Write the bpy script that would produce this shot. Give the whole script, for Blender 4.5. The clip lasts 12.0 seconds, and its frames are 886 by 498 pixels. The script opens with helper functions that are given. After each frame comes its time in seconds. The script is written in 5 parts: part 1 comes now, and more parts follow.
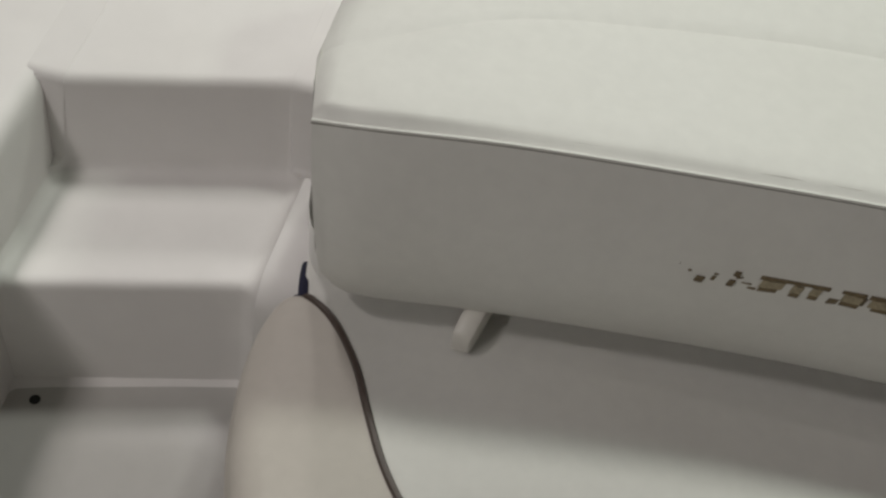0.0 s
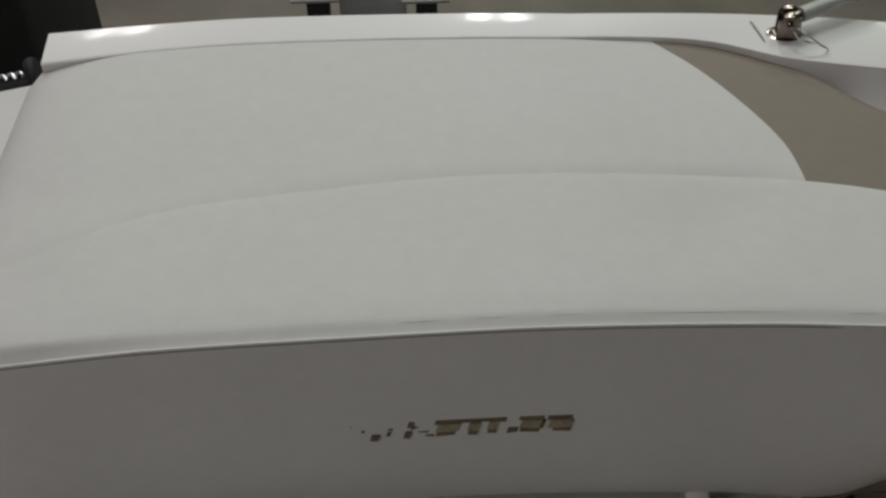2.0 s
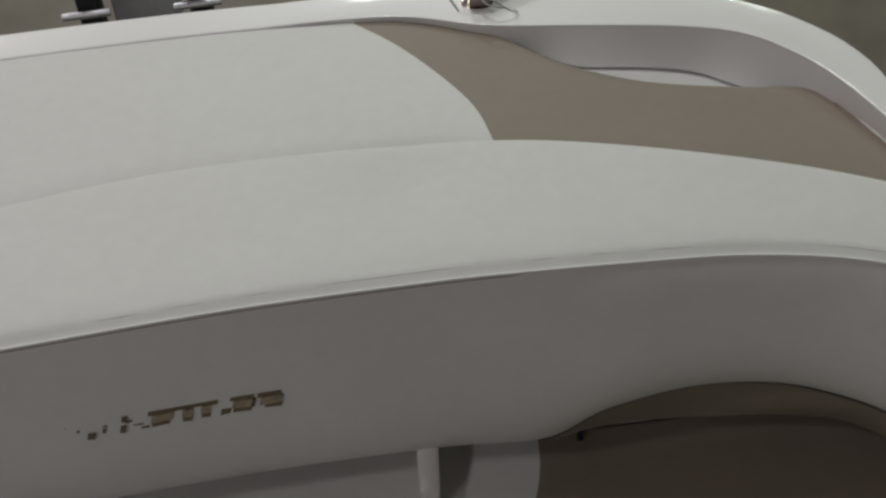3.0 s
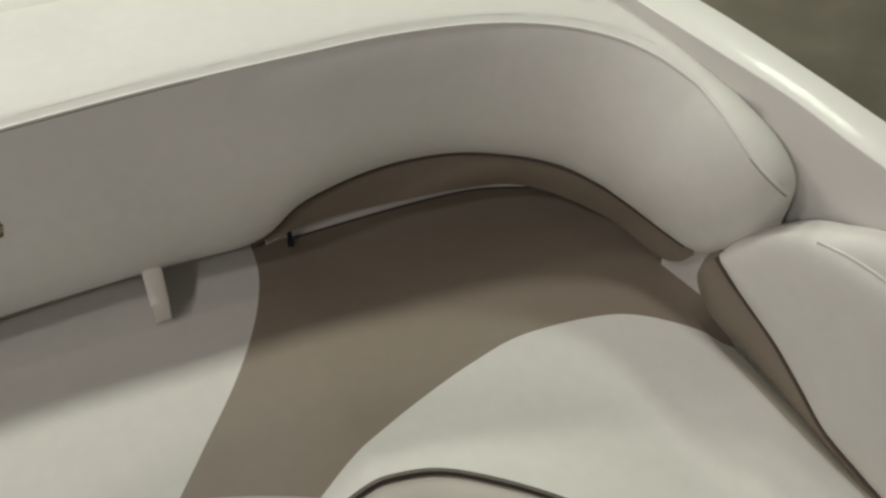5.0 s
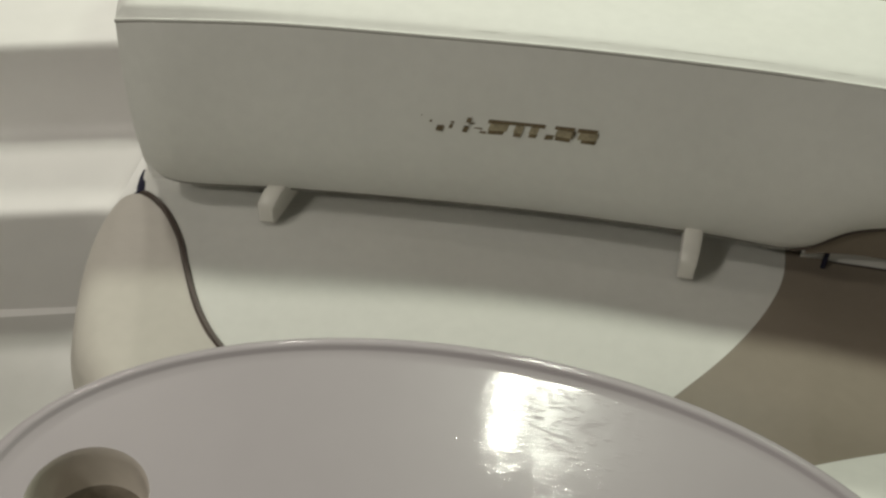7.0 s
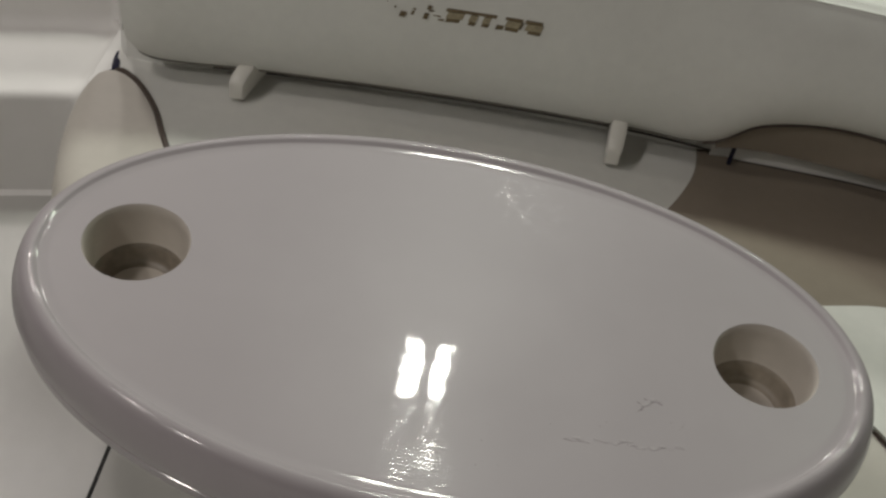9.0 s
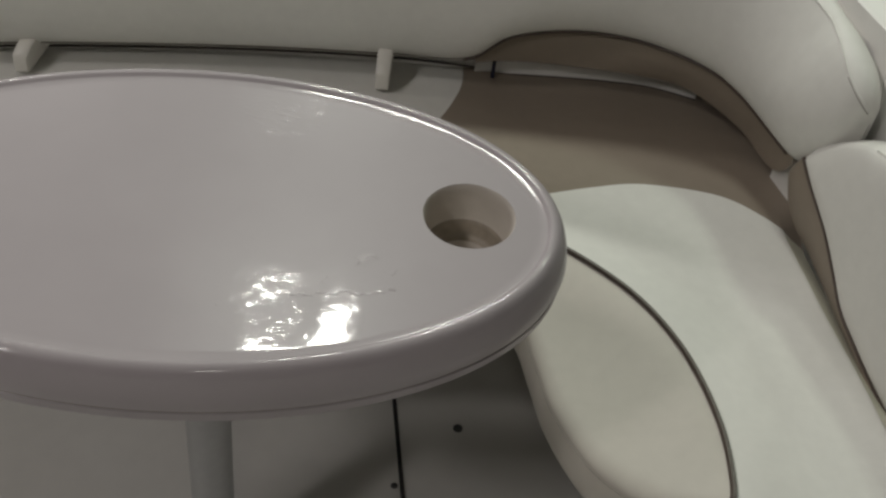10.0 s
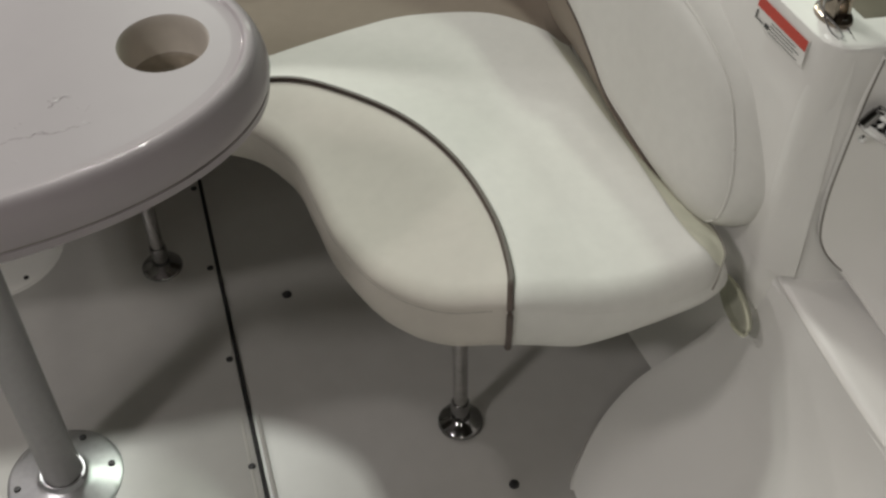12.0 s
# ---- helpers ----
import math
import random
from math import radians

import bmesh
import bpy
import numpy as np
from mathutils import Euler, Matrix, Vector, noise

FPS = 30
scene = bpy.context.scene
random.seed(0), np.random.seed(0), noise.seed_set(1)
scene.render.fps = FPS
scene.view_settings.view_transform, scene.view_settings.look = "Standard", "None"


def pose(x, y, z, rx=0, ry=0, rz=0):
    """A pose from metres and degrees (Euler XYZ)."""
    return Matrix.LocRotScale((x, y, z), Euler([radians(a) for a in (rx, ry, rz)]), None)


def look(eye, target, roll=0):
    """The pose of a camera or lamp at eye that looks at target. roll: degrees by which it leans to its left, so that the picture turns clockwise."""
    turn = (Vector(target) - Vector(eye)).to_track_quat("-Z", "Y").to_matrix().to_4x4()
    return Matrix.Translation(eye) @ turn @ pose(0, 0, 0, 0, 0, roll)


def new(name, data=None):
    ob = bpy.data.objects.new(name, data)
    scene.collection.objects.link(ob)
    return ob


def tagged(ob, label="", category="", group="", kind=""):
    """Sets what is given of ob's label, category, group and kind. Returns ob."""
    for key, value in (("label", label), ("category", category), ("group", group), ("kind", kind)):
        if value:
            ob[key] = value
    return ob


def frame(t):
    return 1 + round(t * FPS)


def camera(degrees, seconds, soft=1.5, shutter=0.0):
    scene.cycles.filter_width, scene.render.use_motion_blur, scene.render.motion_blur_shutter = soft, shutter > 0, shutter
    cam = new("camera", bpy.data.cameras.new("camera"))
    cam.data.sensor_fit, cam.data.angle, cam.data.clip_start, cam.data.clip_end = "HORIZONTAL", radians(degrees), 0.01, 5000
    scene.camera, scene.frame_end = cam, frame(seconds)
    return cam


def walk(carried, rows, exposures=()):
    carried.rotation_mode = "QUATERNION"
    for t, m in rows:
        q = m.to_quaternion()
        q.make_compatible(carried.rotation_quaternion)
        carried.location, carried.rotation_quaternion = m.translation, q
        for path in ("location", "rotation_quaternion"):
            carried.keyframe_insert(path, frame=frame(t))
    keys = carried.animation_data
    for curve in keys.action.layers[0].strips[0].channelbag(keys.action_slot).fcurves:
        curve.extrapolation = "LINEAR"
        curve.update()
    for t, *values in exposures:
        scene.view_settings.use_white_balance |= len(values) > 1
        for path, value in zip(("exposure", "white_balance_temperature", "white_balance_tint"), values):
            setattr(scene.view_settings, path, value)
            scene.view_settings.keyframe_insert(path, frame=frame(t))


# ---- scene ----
# ---- the camera and its walk ----
cam = camera(39.19, 12.0, soft=2.6)
PATH = [
    (0, (-0.2938, -0.0869, 1.5027), (-0.3658, 0.5190, 0.7105), 8.22),
    (0.5, (-0.2530, -0.0016, 1.5325), (-0.3227, 0.6085, 0.7432), 2.48),
    (1, (-0.1941, 0.0320, 1.5431), (-0.2627, 0.6677, 0.7743), -0.54),
    (1.5, (-0.1443, 0.0220, 1.5360), (-0.1856, 0.6894, 0.7923), -0.22),
    (2, (-0.0482, 0.0128, 1.5281), (-0.0670, 0.6944, 0.7966), -0.78),
    (2.5, (0.0632, -0.0103, 1.5262), (0.0766, 0.6775, 0.8004), -2.05),
    (3, (0.1629, -0.0381, 1.5440), (0.2137, 0.6368, 0.8078), -3.19),
    (3.5, (0.2424, -0.0898, 1.5279), (0.3235, 0.5817, 0.7913), -5.11),
    (3.7, (0.2453, -0.0928, 1.5372), (0.3509, 0.5601, 0.7872), -4.22),
    (5.3, (0.1390, -0.3325, 1.5072), (0.3984, 0.2895, 0.7685), -0.02),
    (5.5, (0.1454, -0.3324, 1.5260), (0.3971, 0.2775, 0.7745), 0.96),
    (6, (0.1365, -0.3715, 1.5391), (0.3075, 0.2658, 0.7877), 1.61),
    (6.5, (0.0944, -0.4029, 1.5348), (0.1103, 0.2688, 0.7942), 1.12),
    (7, (0.0507, -0.4290, 1.5239), (-0.0556, 0.2515, 0.7990), 2.51),
    (7.2, (0.0785, -0.4461, 1.5246), (-0.0832, 0.2309, 0.8066), 1.83),
    (8.8, (-0.0067, -0.6585, 1.5089), (-0.0540, 0.0427, 0.7974), 9.74),
    (9, (-0.0056, -0.6956, 1.5107), (-0.0145, 0.0101, 0.8022), 10.59),
    (9.5, (0.0418, -0.7798, 1.5478), (0.0966, -0.0771, 0.8385), 10.45),
    (10, (0.1541, -0.8541, 1.5619), (0.2284, -0.1500, 0.8557), 7.66),
    (10.5, (0.2218, -0.9040, 1.5447), (0.3233, -0.2005, 0.8413), 5.40),
    (11, (0.2719, -0.9550, 1.5356), (0.3867, -0.2576, 0.8282), 3.37),
    (11.5, (0.3279, -0.9751, 1.5163), (0.4398, -0.2915, 0.7951), 1.30),
    (12, (0.3593, -0.9786, 1.4970), (0.4770, -0.3173, 0.7561), -0.95),
]
walk(cam, [(t, look(e, g, r)) for t, e, g, r in PATH], [(0, -0.36, 6500, 9), (0.5, -0.43, 6500, 9), (1, -0.70, 6450, 9), (1.5, -0.94, 6350, 11), (2.5, -1.00, 6250, 13), (3, -0.90, 6280, 14), (3.6, -0.66, 6300, 14), (5.4, -0.02, 6850, 7), (6.5, 0.02, 6850, 3), (7, -0.06, 6850, 2), (8.8, -0.26, 6620, 7), (9.5, -0.28, 6580, 7), (10.5, -0.20, 6550, 8), (12, 0.11, 6550, 8)])

# ---- world and lamps: a closed hall with tube lamps under its ceiling ----
world = bpy.data.worlds.new("hall_air")
scene.world = world
world.use_nodes = True
world.node_tree.nodes["Background"].inputs[0].default_value = (1.0, 0.95, 0.88, 1)
world.node_tree.nodes["Background"].inputs[1].default_value = 0.01
CEILING = 4.3


def tube_light(x, y, length, width, power, tint):
    data = bpy.data.lights.new("tube_light", "AREA")
    data.shape, data.size, data.size_y, data.energy = "RECTANGLE", width, length, power
    data.color = tint
    ob = new("tube_light", data)
    ob.location = (x, y, CEILING - 0.31)
    return ob


# rows of like twin-tube lamps; the one over the transom mirrors in the table, the row behind it in the coaming
# pink left and green right tints stand in for a lens colour cast
COOL, WARM, PINK, GREEN = (0.975, 1.0, 0.93), (1.0, 0.96, 0.87), (1.0, 0.932, 0.915), (0.87, 1.0, 0.84)
# the far row and the three forward lamps are unseen, added as fill
LAMPS = [(-0.02, 2.58, 0.44, 28.0, COOL), (-2.0, 2.55, 0.44, 18.0, PINK), (2.0, 2.55, 0.44, 18.0, GREEN), (0.1, 5.55, 0.44, 52.0, COOL), (-1.95, 5.45, 0.44, 38.0, PINK), (2.1, 5.5, 0.44, 26.0, GREEN), (0.1, 8.45, 0.44, 24.0, COOL), (-1.95, 8.4, 0.44, 24.0, PINK), (-2.1, -0.4, 0.44, 15.0, PINK), (-2.4, -2.3, 0.44, 27.0, PINK), (0.0, -3.4, 0.44, 7.0, WARM)]
for lx, ly, long, watts, tint in LAMPS:
    for off in (-0.095, 0.095):
        tube_light(lx + off, ly, long, 0.095, watts, tint)


# ---- materials ----
def material(name, colour, rough=0.5, metal=0.0, scale=40.0, vary=0.06, bump=0.0, bump_scale=300.0, coat=0.0, stains=0.0, bump2=0.0, bump2_scale=12.0, spec=0.5, pits=0.0):
    m = bpy.data.materials.new(name)
    m.use_nodes = True
    nt = m.node_tree
    b = nt.nodes["Principled BSDF"]
    b.inputs["Metallic"].default_value = metal
    b.inputs["Coat Weight"].default_value = coat
    b.inputs["Coat Roughness"].default_value = 0.08
    b.inputs["Specular IOR Level"].default_value = spec
    tc = nt.nodes.new("ShaderNodeTexCoord")

    def noise_node(s, detail=4.0):
        n = nt.nodes.new("ShaderNodeTexNoise")
        n.inputs["Scale"].default_value, n.inputs["Detail"].default_value = s, detail
        nt.links.new(tc.outputs["Object"], n.inputs["Vector"])
        return n

    fine, broad = noise_node(scale), noise_node(scale * 0.11 + 1.0, 5.0)
    add = nt.nodes.new("ShaderNodeMath")
    add.operation = "ADD"
    nt.links.new(fine.outputs["Fac"], add.inputs[0])
    nt.links.new(broad.outputs["Fac"], add.inputs[1])
    ramp = nt.nodes.new("ShaderNodeMapRange")
    ramp.inputs["From Min"].default_value, ramp.inputs["From Max"].default_value = 0.7, 1.3
    nt.links.new(add.outputs[0], ramp.inputs["Value"])
    mix = nt.nodes.new("ShaderNodeMix")
    mix.data_type = "RGBA"
    lo = [c * (1 - vary) for c in colour]
    hi = [min(1.0, c * (1 + vary)) for c in colour]
    mix.inputs["A"].default_value, mix.inputs["B"].default_value = (*lo, 1), (*hi, 1)
    nt.links.new(ramp.outputs["Result"], mix.inputs["Factor"])
    last = mix.outputs["Result"]
    if stains:
        st = noise_node(2.6, 6.0)
        r2 = nt.nodes.new("ShaderNodeMapRange")
        r2.inputs["From Min"].default_value, r2.inputs["From Max"].default_value = 0.5, 0.72
        nt.links.new(st.outputs["Fac"], r2.inputs["Value"])
        m2 = nt.nodes.new("ShaderNodeMix")
        m2.data_type = "RGBA"
        sc = nt.nodes.new("ShaderNodeMath")
        sc.operation = "MULTIPLY"
        sc.inputs[1].default_value = stains
        nt.links.new(r2.outputs["Result"], sc.inputs[0])
        nt.links.new(sc.outputs[0], m2.inputs["Factor"])
        nt.links.new(last, m2.inputs["A"])
        m2.inputs["B"].default_value = (colour[0] * 0.62, colour[1] * 0.58, colour[2] * 0.48, 1)
        last = m2.outputs["Result"]
    nt.links.new(last, b.inputs["Base Color"])
    rr = nt.nodes.new("ShaderNodeMapRange")
    rr.inputs["To Min"].default_value, rr.inputs["To Max"].default_value = max(0.02, rough * 0.8), min(1, rough * 1.2)
    nt.links.new(broad.outputs["Fac"], rr.inputs["Value"])
    nt.links.new(rr.outputs["Result"], b.inputs["Roughness"])
    normal = None
    for strength, s, dist in ((bump, bump_scale, 0.0006), (bump2, bump2_scale, 0.004)):
        if strength:
            bn = nt.nodes.new("ShaderNodeBump")
            bn.inputs["Strength"].default_value, bn.inputs["Distance"].default_value = strength, dist
            nt.links.new(noise_node(s, 3.0).outputs["Fac"], bn.inputs["Height"])
            if normal:
                nt.links.new(normal, bn.inputs["Normal"])
            normal = bn.outputs["Normal"]
    if pits:
        # sparse dried drops and scuffs
        pn = noise_node(42.0, 2.0)
        pr = nt.nodes.new("ShaderNodeMapRange")
        pr.inputs["From Min"].default_value, pr.inputs["From Max"].default_value = 0.71, 0.79
        nt.links.new(pn.outputs["Fac"], pr.inputs["Value"])
        bn = nt.nodes.new("ShaderNodeBump")
        bn.inputs["Strength"].default_value, bn.inputs["Distance"].default_value = pits, 0.0012
        nt.links.new(pr.outputs["Result"], bn.inputs["Height"])
        nt.links.new(normal, bn.inputs["Normal"])
        normal = bn.outputs["Normal"]
    if normal:
        nt.links.new(normal, b.inputs["Normal"])
    return m


VINYL = material("white_vinyl", (0.69, 0.685, 0.65), 0.5, scale=60, vary=0.03, bump=0.35, bump_scale=900, bump2=0.5, bump2_scale=9, stains=0.07, spec=0.35)
BEIGE = material("beige_vinyl", (0.562, 0.528, 0.476), 0.5, scale=60, vary=0.03, bump=0.35, bump_scale=900, bump2=0.2, stains=0.05, spec=0.35)
TAN = material("tan_vinyl", (0.254, 0.213, 0.170), 0.5, scale=60, vary=0.04, bump=0.35, bump_scale=900, bump2=0.2, spec=0.35)
PIPING = material("brown_piping", (0.075, 0.055, 0.045), 0.45, scale=200, vary=0.15)
THREAD = material("stitching", (0.42, 0.40, 0.36), 0.8, scale=400, vary=0.2)
# dark tone for joints and seams, also for shade drawn as thin lines
SHADE_AND_JOINT = material("sewn_groove", (0.24, 0.225, 0.20), 0.8, scale=400, vary=0.2)
GEL = material("white_gelcoat", (0.80, 0.79, 0.76), 0.38, scale=8, vary=0.03, stains=0.08, bump2=0.04, bump2_scale=9, coat=0.12)
DECK = material("non_skid_gelcoat", (0.70, 0.68, 0.665), 0.55, scale=20, vary=0.03, bump=0.2, bump_scale=420, stains=0.06)
SOLE = material("floor_gelcoat", (0.48, 0.47, 0.45), 0.3, scale=25, vary=0.04, bump=0.25, bump_scale=500, stains=0.12)
TABLE = material("table_plastic", (0.378, 0.343, 0.359), 0.33, scale=14, vary=0.03, bump=0.03, bump_scale=160, bump2=0.07, bump2_scale=17, stains=0.07, pits=0.075, spec=0.2)


def warp_table(m):
    """The moulded top is not quite flat, and its aft edge is scuffed; a clear glossy skin lies over it."""
    nt = m.node_tree
    b = nt.nodes["Principled BSDF"]
    tc = nt.nodes.new("ShaderNodeTexCoord")

    def math_node(op, a, c):
        n = nt.nodes.new("ShaderNodeMath")
        n.operation = op
        for k, v in enumerate((a, c)):
            if isinstance(v, (int, float)):
                n.inputs[k].default_value = v
            else:
                nt.links.new(v, n.inputs[k])
        return n.outputs[0]

    def swell(x, y, r):
        d = nt.nodes.new("ShaderNodeVectorMath")
        d.operation = "DISTANCE"
        nt.links.new(tc.outputs["Object"], d.inputs[0])
        d.inputs[1].default_value = (x, y, 0.752)
        q = math_node("DIVIDE", d.outputs["Value"], r)
        return math_node("POWER", 2.718, math_node("MULTIPLY", math_node("MULTIPLY", q, q), -1.0))

    def chain(height, dist):
        bn = nt.nodes.new("ShaderNodeBump")
        bn.inputs["Strength"].default_value, bn.inputs["Distance"].default_value = 1.0, dist
        nt.links.new(height, bn.inputs["Height"])
        nt.links.new(b.inputs["Normal"].links[0].from_socket, bn.inputs["Normal"])
        nt.links.new(bn.outputs["Normal"], b.inputs["Normal"])

    chain(math_node("SUBTRACT", swell(-0.01, -0.07, 0.075), math_node("MULTIPLY", swell(0.10, -0.125, 0.07), 0.8)), 0.0011)
    chain(swell(0.02, -0.25, 0.09), 0.0024)
    mp = nt.nodes.new("ShaderNodeMapping")
    mp.inputs["Scale"].default_value = (90, 300, 90)
    nt.links.new(tc.outputs["Object"], mp.inputs["Vector"])
    nz = nt.nodes.new("ShaderNodeTexNoise")
    nz.inputs["Scale"].default_value, nz.inputs["Detail"].default_value = 1.0, 3.0
    nt.links.new(mp.outputs["Vector"], nz.inputs["Vector"])
    worn = math_node("ADD", swell(0.070, 0.140, 0.060), math_node("MULTIPLY", swell(0.0, -0.17, 0.035), 0.4))
    spots = math_node("MAXIMUM", math_node("SUBTRACT", nz.outputs["Fac"], 0.54), 0.0)
    chain(math_node("MULTIPLY", spots, worn), 0.0006)
    nt.links.new(math_node("SUBTRACT", 0.6, math_node("MULTIPLY", worn, 0.50)), b.inputs["Coat Weight"])
    nt.links.new(math_node("ADD", math_node("MULTIPLY", worn, 0.09), 0.035), b.inputs["Coat Roughness"])
    nt.links.new(b.inputs["Normal"].links[0].from_socket, b.inputs["Coat Normal"])


warp_table(TABLE)
TABLE_RIM = material("table_rim_plastic", (0.378, 0.343, 0.359), 0.42, scale=14, vary=0.03, bump=0.05, bump_scale=160, bump2=0.06, bump2_scale=17, stains=0.05, spec=0.14, coat=0.4)
CHIP = material("chipped_skin", (0.44, 0.405, 0.42), 0.16, scale=80, vary=0.06, spec=0.5)
WELL = material("cup_well_plastic", (0.54, 0.495, 0.45), 0.3, scale=40, vary=0.08, bump=0.1, bump_scale=160, stains=0.25, spec=0.4)
# brown tone puts the shade low in the cup wells into colour
WELL_SHADE = material("well_shade_plastic", (0.25, 0.215, 0.175), 0.45, scale=60, vary=0.35, stains=0.3)
CHROME = material("chrome", (0.75, 0.75, 0.76), 0.07, 1.0, scale=30, vary=0.05)
STEEL = material("worn_steel", (0.24, 0.235, 0.235), 0.11, 1.0, scale=60, vary=0.25)
ALU = material("brushed_aluminium", (0.62, 0.62, 0.64), 0.34, 1.0, scale=120, vary=0.08, bump=0.15, bump_scale=700)
# brown tone puts the dim reflections in the hinge steel into its colour
BROWN_STEEL = material("brown_reflection_steel", (0.34, 0.29, 0.245), 0.24, 1.0, scale=70, vary=0.3)
DULL = material("dull_chrome", (0.42, 0.41, 0.40), 0.2, 1.0, scale=70, vary=0.2)
SATIN = material("satin_tube", (0.52, 0.515, 0.50), 0.42, 0.15, scale=80, vary=0.06, bump=0.1, bump_scale=600)
POLE = material("anodised_tube", (0.34, 0.335, 0.34), 0.5, 0.35, scale=80, vary=0.05)
PLASTIC = material("ivory_plastic", (0.70, 0.68, 0.63), 0.42, scale=30, vary=0.03)
DARK = material("dark_steel", (0.035, 0.034, 0.036), 0.4, 0.3, scale=60, vary=0.2)
GAP = material("black_sealant", (0.012, 0.012, 0.012), 0.7, scale=60, vary=0.3)
RUBBER = material("black_rubber", (0.015, 0.015, 0.016), 0.75, scale=60, vary=0.25)
LIP = material("glossy_lip_gelcoat", (0.50, 0.49, 0.46), 0.1, scale=25, vary=0.04)
GOLD = material("worn_gilt_print", (0.15, 0.11, 0.06), 0.4, 0.2, scale=300, vary=0.3)
CONCRETE = material("hall_concrete", (0.165, 0.147, 0.114), 0.6, scale=5, vary=0.22, bump=0.3, bump_scale=60, stains=0.55)
WALL = material("hall_wall", (0.20, 0.19, 0.18), 0.8, scale=3, vary=0.1)
RED = material("red_print", (0.55, 0.06, 0.04), 0.4, scale=200, vary=0.05)
PAPER = material("label_film", (0.80, 0.79, 0.76), 0.3, scale=100, vary=0.02)
INK = material("black_print", (0.03, 0.03, 0.03), 0.5, scale=100, vary=0.1)
YELLOW = material("yellow_paint", (0.30, 0.20, 0.02), 0.5, scale=20, vary=0.15)
NAVY = material("navy_webbing", (0.012, 0.012, 0.035), 0.8, scale=300, vary=0.2)


# ---- mesh helpers ----
def part(name, verts, faces, mat, parent=None, label="", smooth=True):
    me = bpy.data.meshes.new(name)
    me.from_pydata([tuple(v) for v in verts], [], faces)
    me.materials.append(mat)
    me.update()
    bm = bmesh.new()
    bm.from_mesh(me)
    bmesh.ops.remove_doubles(bm, verts=bm.verts, dist=1e-5)
    bmesh.ops.recalc_face_normals(bm, faces=bm.faces)
    bm.to_mesh(me)
    bm.free()
    if smooth:
        me.polygons.foreach_set("use_smooth", [True] * len(me.polygons))
        me.set_sharp_from_angle(angle=radians(40))
    ob = new(name, me)
    if parent:
        ob.parent = parent
    if label:
        tagged(ob, label)
    return ob


def thing(name, label, category, group="", kind="", at=(0, 0, 0)):
    ob = new(name)
    ob.location = at
    return tagged(ob, label, category, group, kind)


def placed(ob, m):
    ob.matrix_basis = m
    return ob


def spline(pts, n):
    """n points on a smooth curve through pts, even in the index of pts."""
    p = np.array(pts, float)
    q = np.vstack([2 * p[0] - p[1], p, 2 * p[-1] - p[-2]])
    out = []
    for u in np.linspace(0, len(p) - 1, n):
        i = min(int(u), len(p) - 2)
        t = u - i
        a, b, c, d = q[i], q[i + 1], q[i + 2], q[i + 3]
        out.append(0.5 * (2 * b + (c - a) * t + (2 * a - 5 * b + 4 * c - d) * t * t + (3 * b - a - 3 * c + d) * t ** 3))
    return np.array(out)


def even(pts, n):
    """n points at even steps along the smooth curve through pts."""
    d = spline(pts, len(pts) * 24)
    s = np.concatenate([[0], np.cumsum(np.linalg.norm(np.diff(d, axis=0), axis=1))])
    w = np.linspace(0, s[-1], n)
    return np.stack([np.interp(w, s, d[:, k]) for k in range(d.shape[1])], 1)


def along(line, n):
    """n points at even steps along a polyline."""
    s = np.concatenate([[0], np.cumsum(np.linalg.norm(np.diff(line, axis=0), axis=1))])
    w = np.linspace(0, s[-1], n)
    return np.stack([np.interp(w, s, line[:, k]) for k in range(3)], 1)


def sheet(rows, close=False):
    """Vertices and quads of a grid of points."""
    r, c = len(rows), len(rows[0])
    verts = [tuple(v) for row in rows for v in row]
    faces = []
    for i in range(r - 1):
        for j in range(c if close else c - 1):
            k = (j + 1) % c
            faces.append((i * c + j, i * c + k, (i + 1) * c + k, (i + 1) * c + j))
    return verts, faces


def join(*pieces):
    verts, faces = [], []
    for v, f in pieces:
        o = len(verts)
        verts += [tuple(p) for p in v]
        faces += [tuple(i + o for i in q) for q in f]
    return verts, faces


def ruled(a, b, n, bulge=None):
    rows = []
    for v in np.linspace(0, 1, n):
        row = a * (1 - v) + b * v
        if bulge is not None:
            row = row + bulge(v)
        rows.append(row)
    return rows


def coons(front, rear, left, right):
    """A patch between four curves in the plan: front and rear run left to right, left and right run front to rear."""
    n, m = len(front), len(left)
    rows = []
    for j in range(m):
        v = j / (m - 1)
        row = []
        for i in range(n):
            u = i / (n - 1)
            p = (1 - v) * front[i] + v * rear[i] + (1 - u) * left[j] + u * right[j]
            p = p - ((1 - u) * (1 - v) * front[0] + u * (1 - v) * front[-1] + (1 - u) * v * rear[0] + u * v * rear[-1])
            row.append(p)
        rows.append(row)
    return rows


def tube(pts, r, sides=8, caps=True):
    p = np.array(pts, float)
    rows = []
    for i in range(len(p)):
        t = p[min(i + 1, len(p) - 1)] - p[max(i - 1, 0)]
        t = t / (np.linalg.norm(t) + 1e-12)
        a = np.cross(t, (0, 0, 1.0)) if abs(t[2]) < 0.9 else np.cross(t, (1.0, 0, 0))
        a = a / np.linalg.norm(a)
        b = np.cross(t, a)
        rr = r[i] if hasattr(r, "__len__") else r
        rows.append([p[i] + rr * (math.cos(k) * a + math.sin(k) * b) for k in np.linspace(0, 2 * math.pi, sides, endpoint=False)])
    v, f = sheet(rows, True)
    if caps:
        f += [tuple(range(sides - 1, -1, -1)), tuple(range(len(v) - sides, len(v)))]
    return v, f


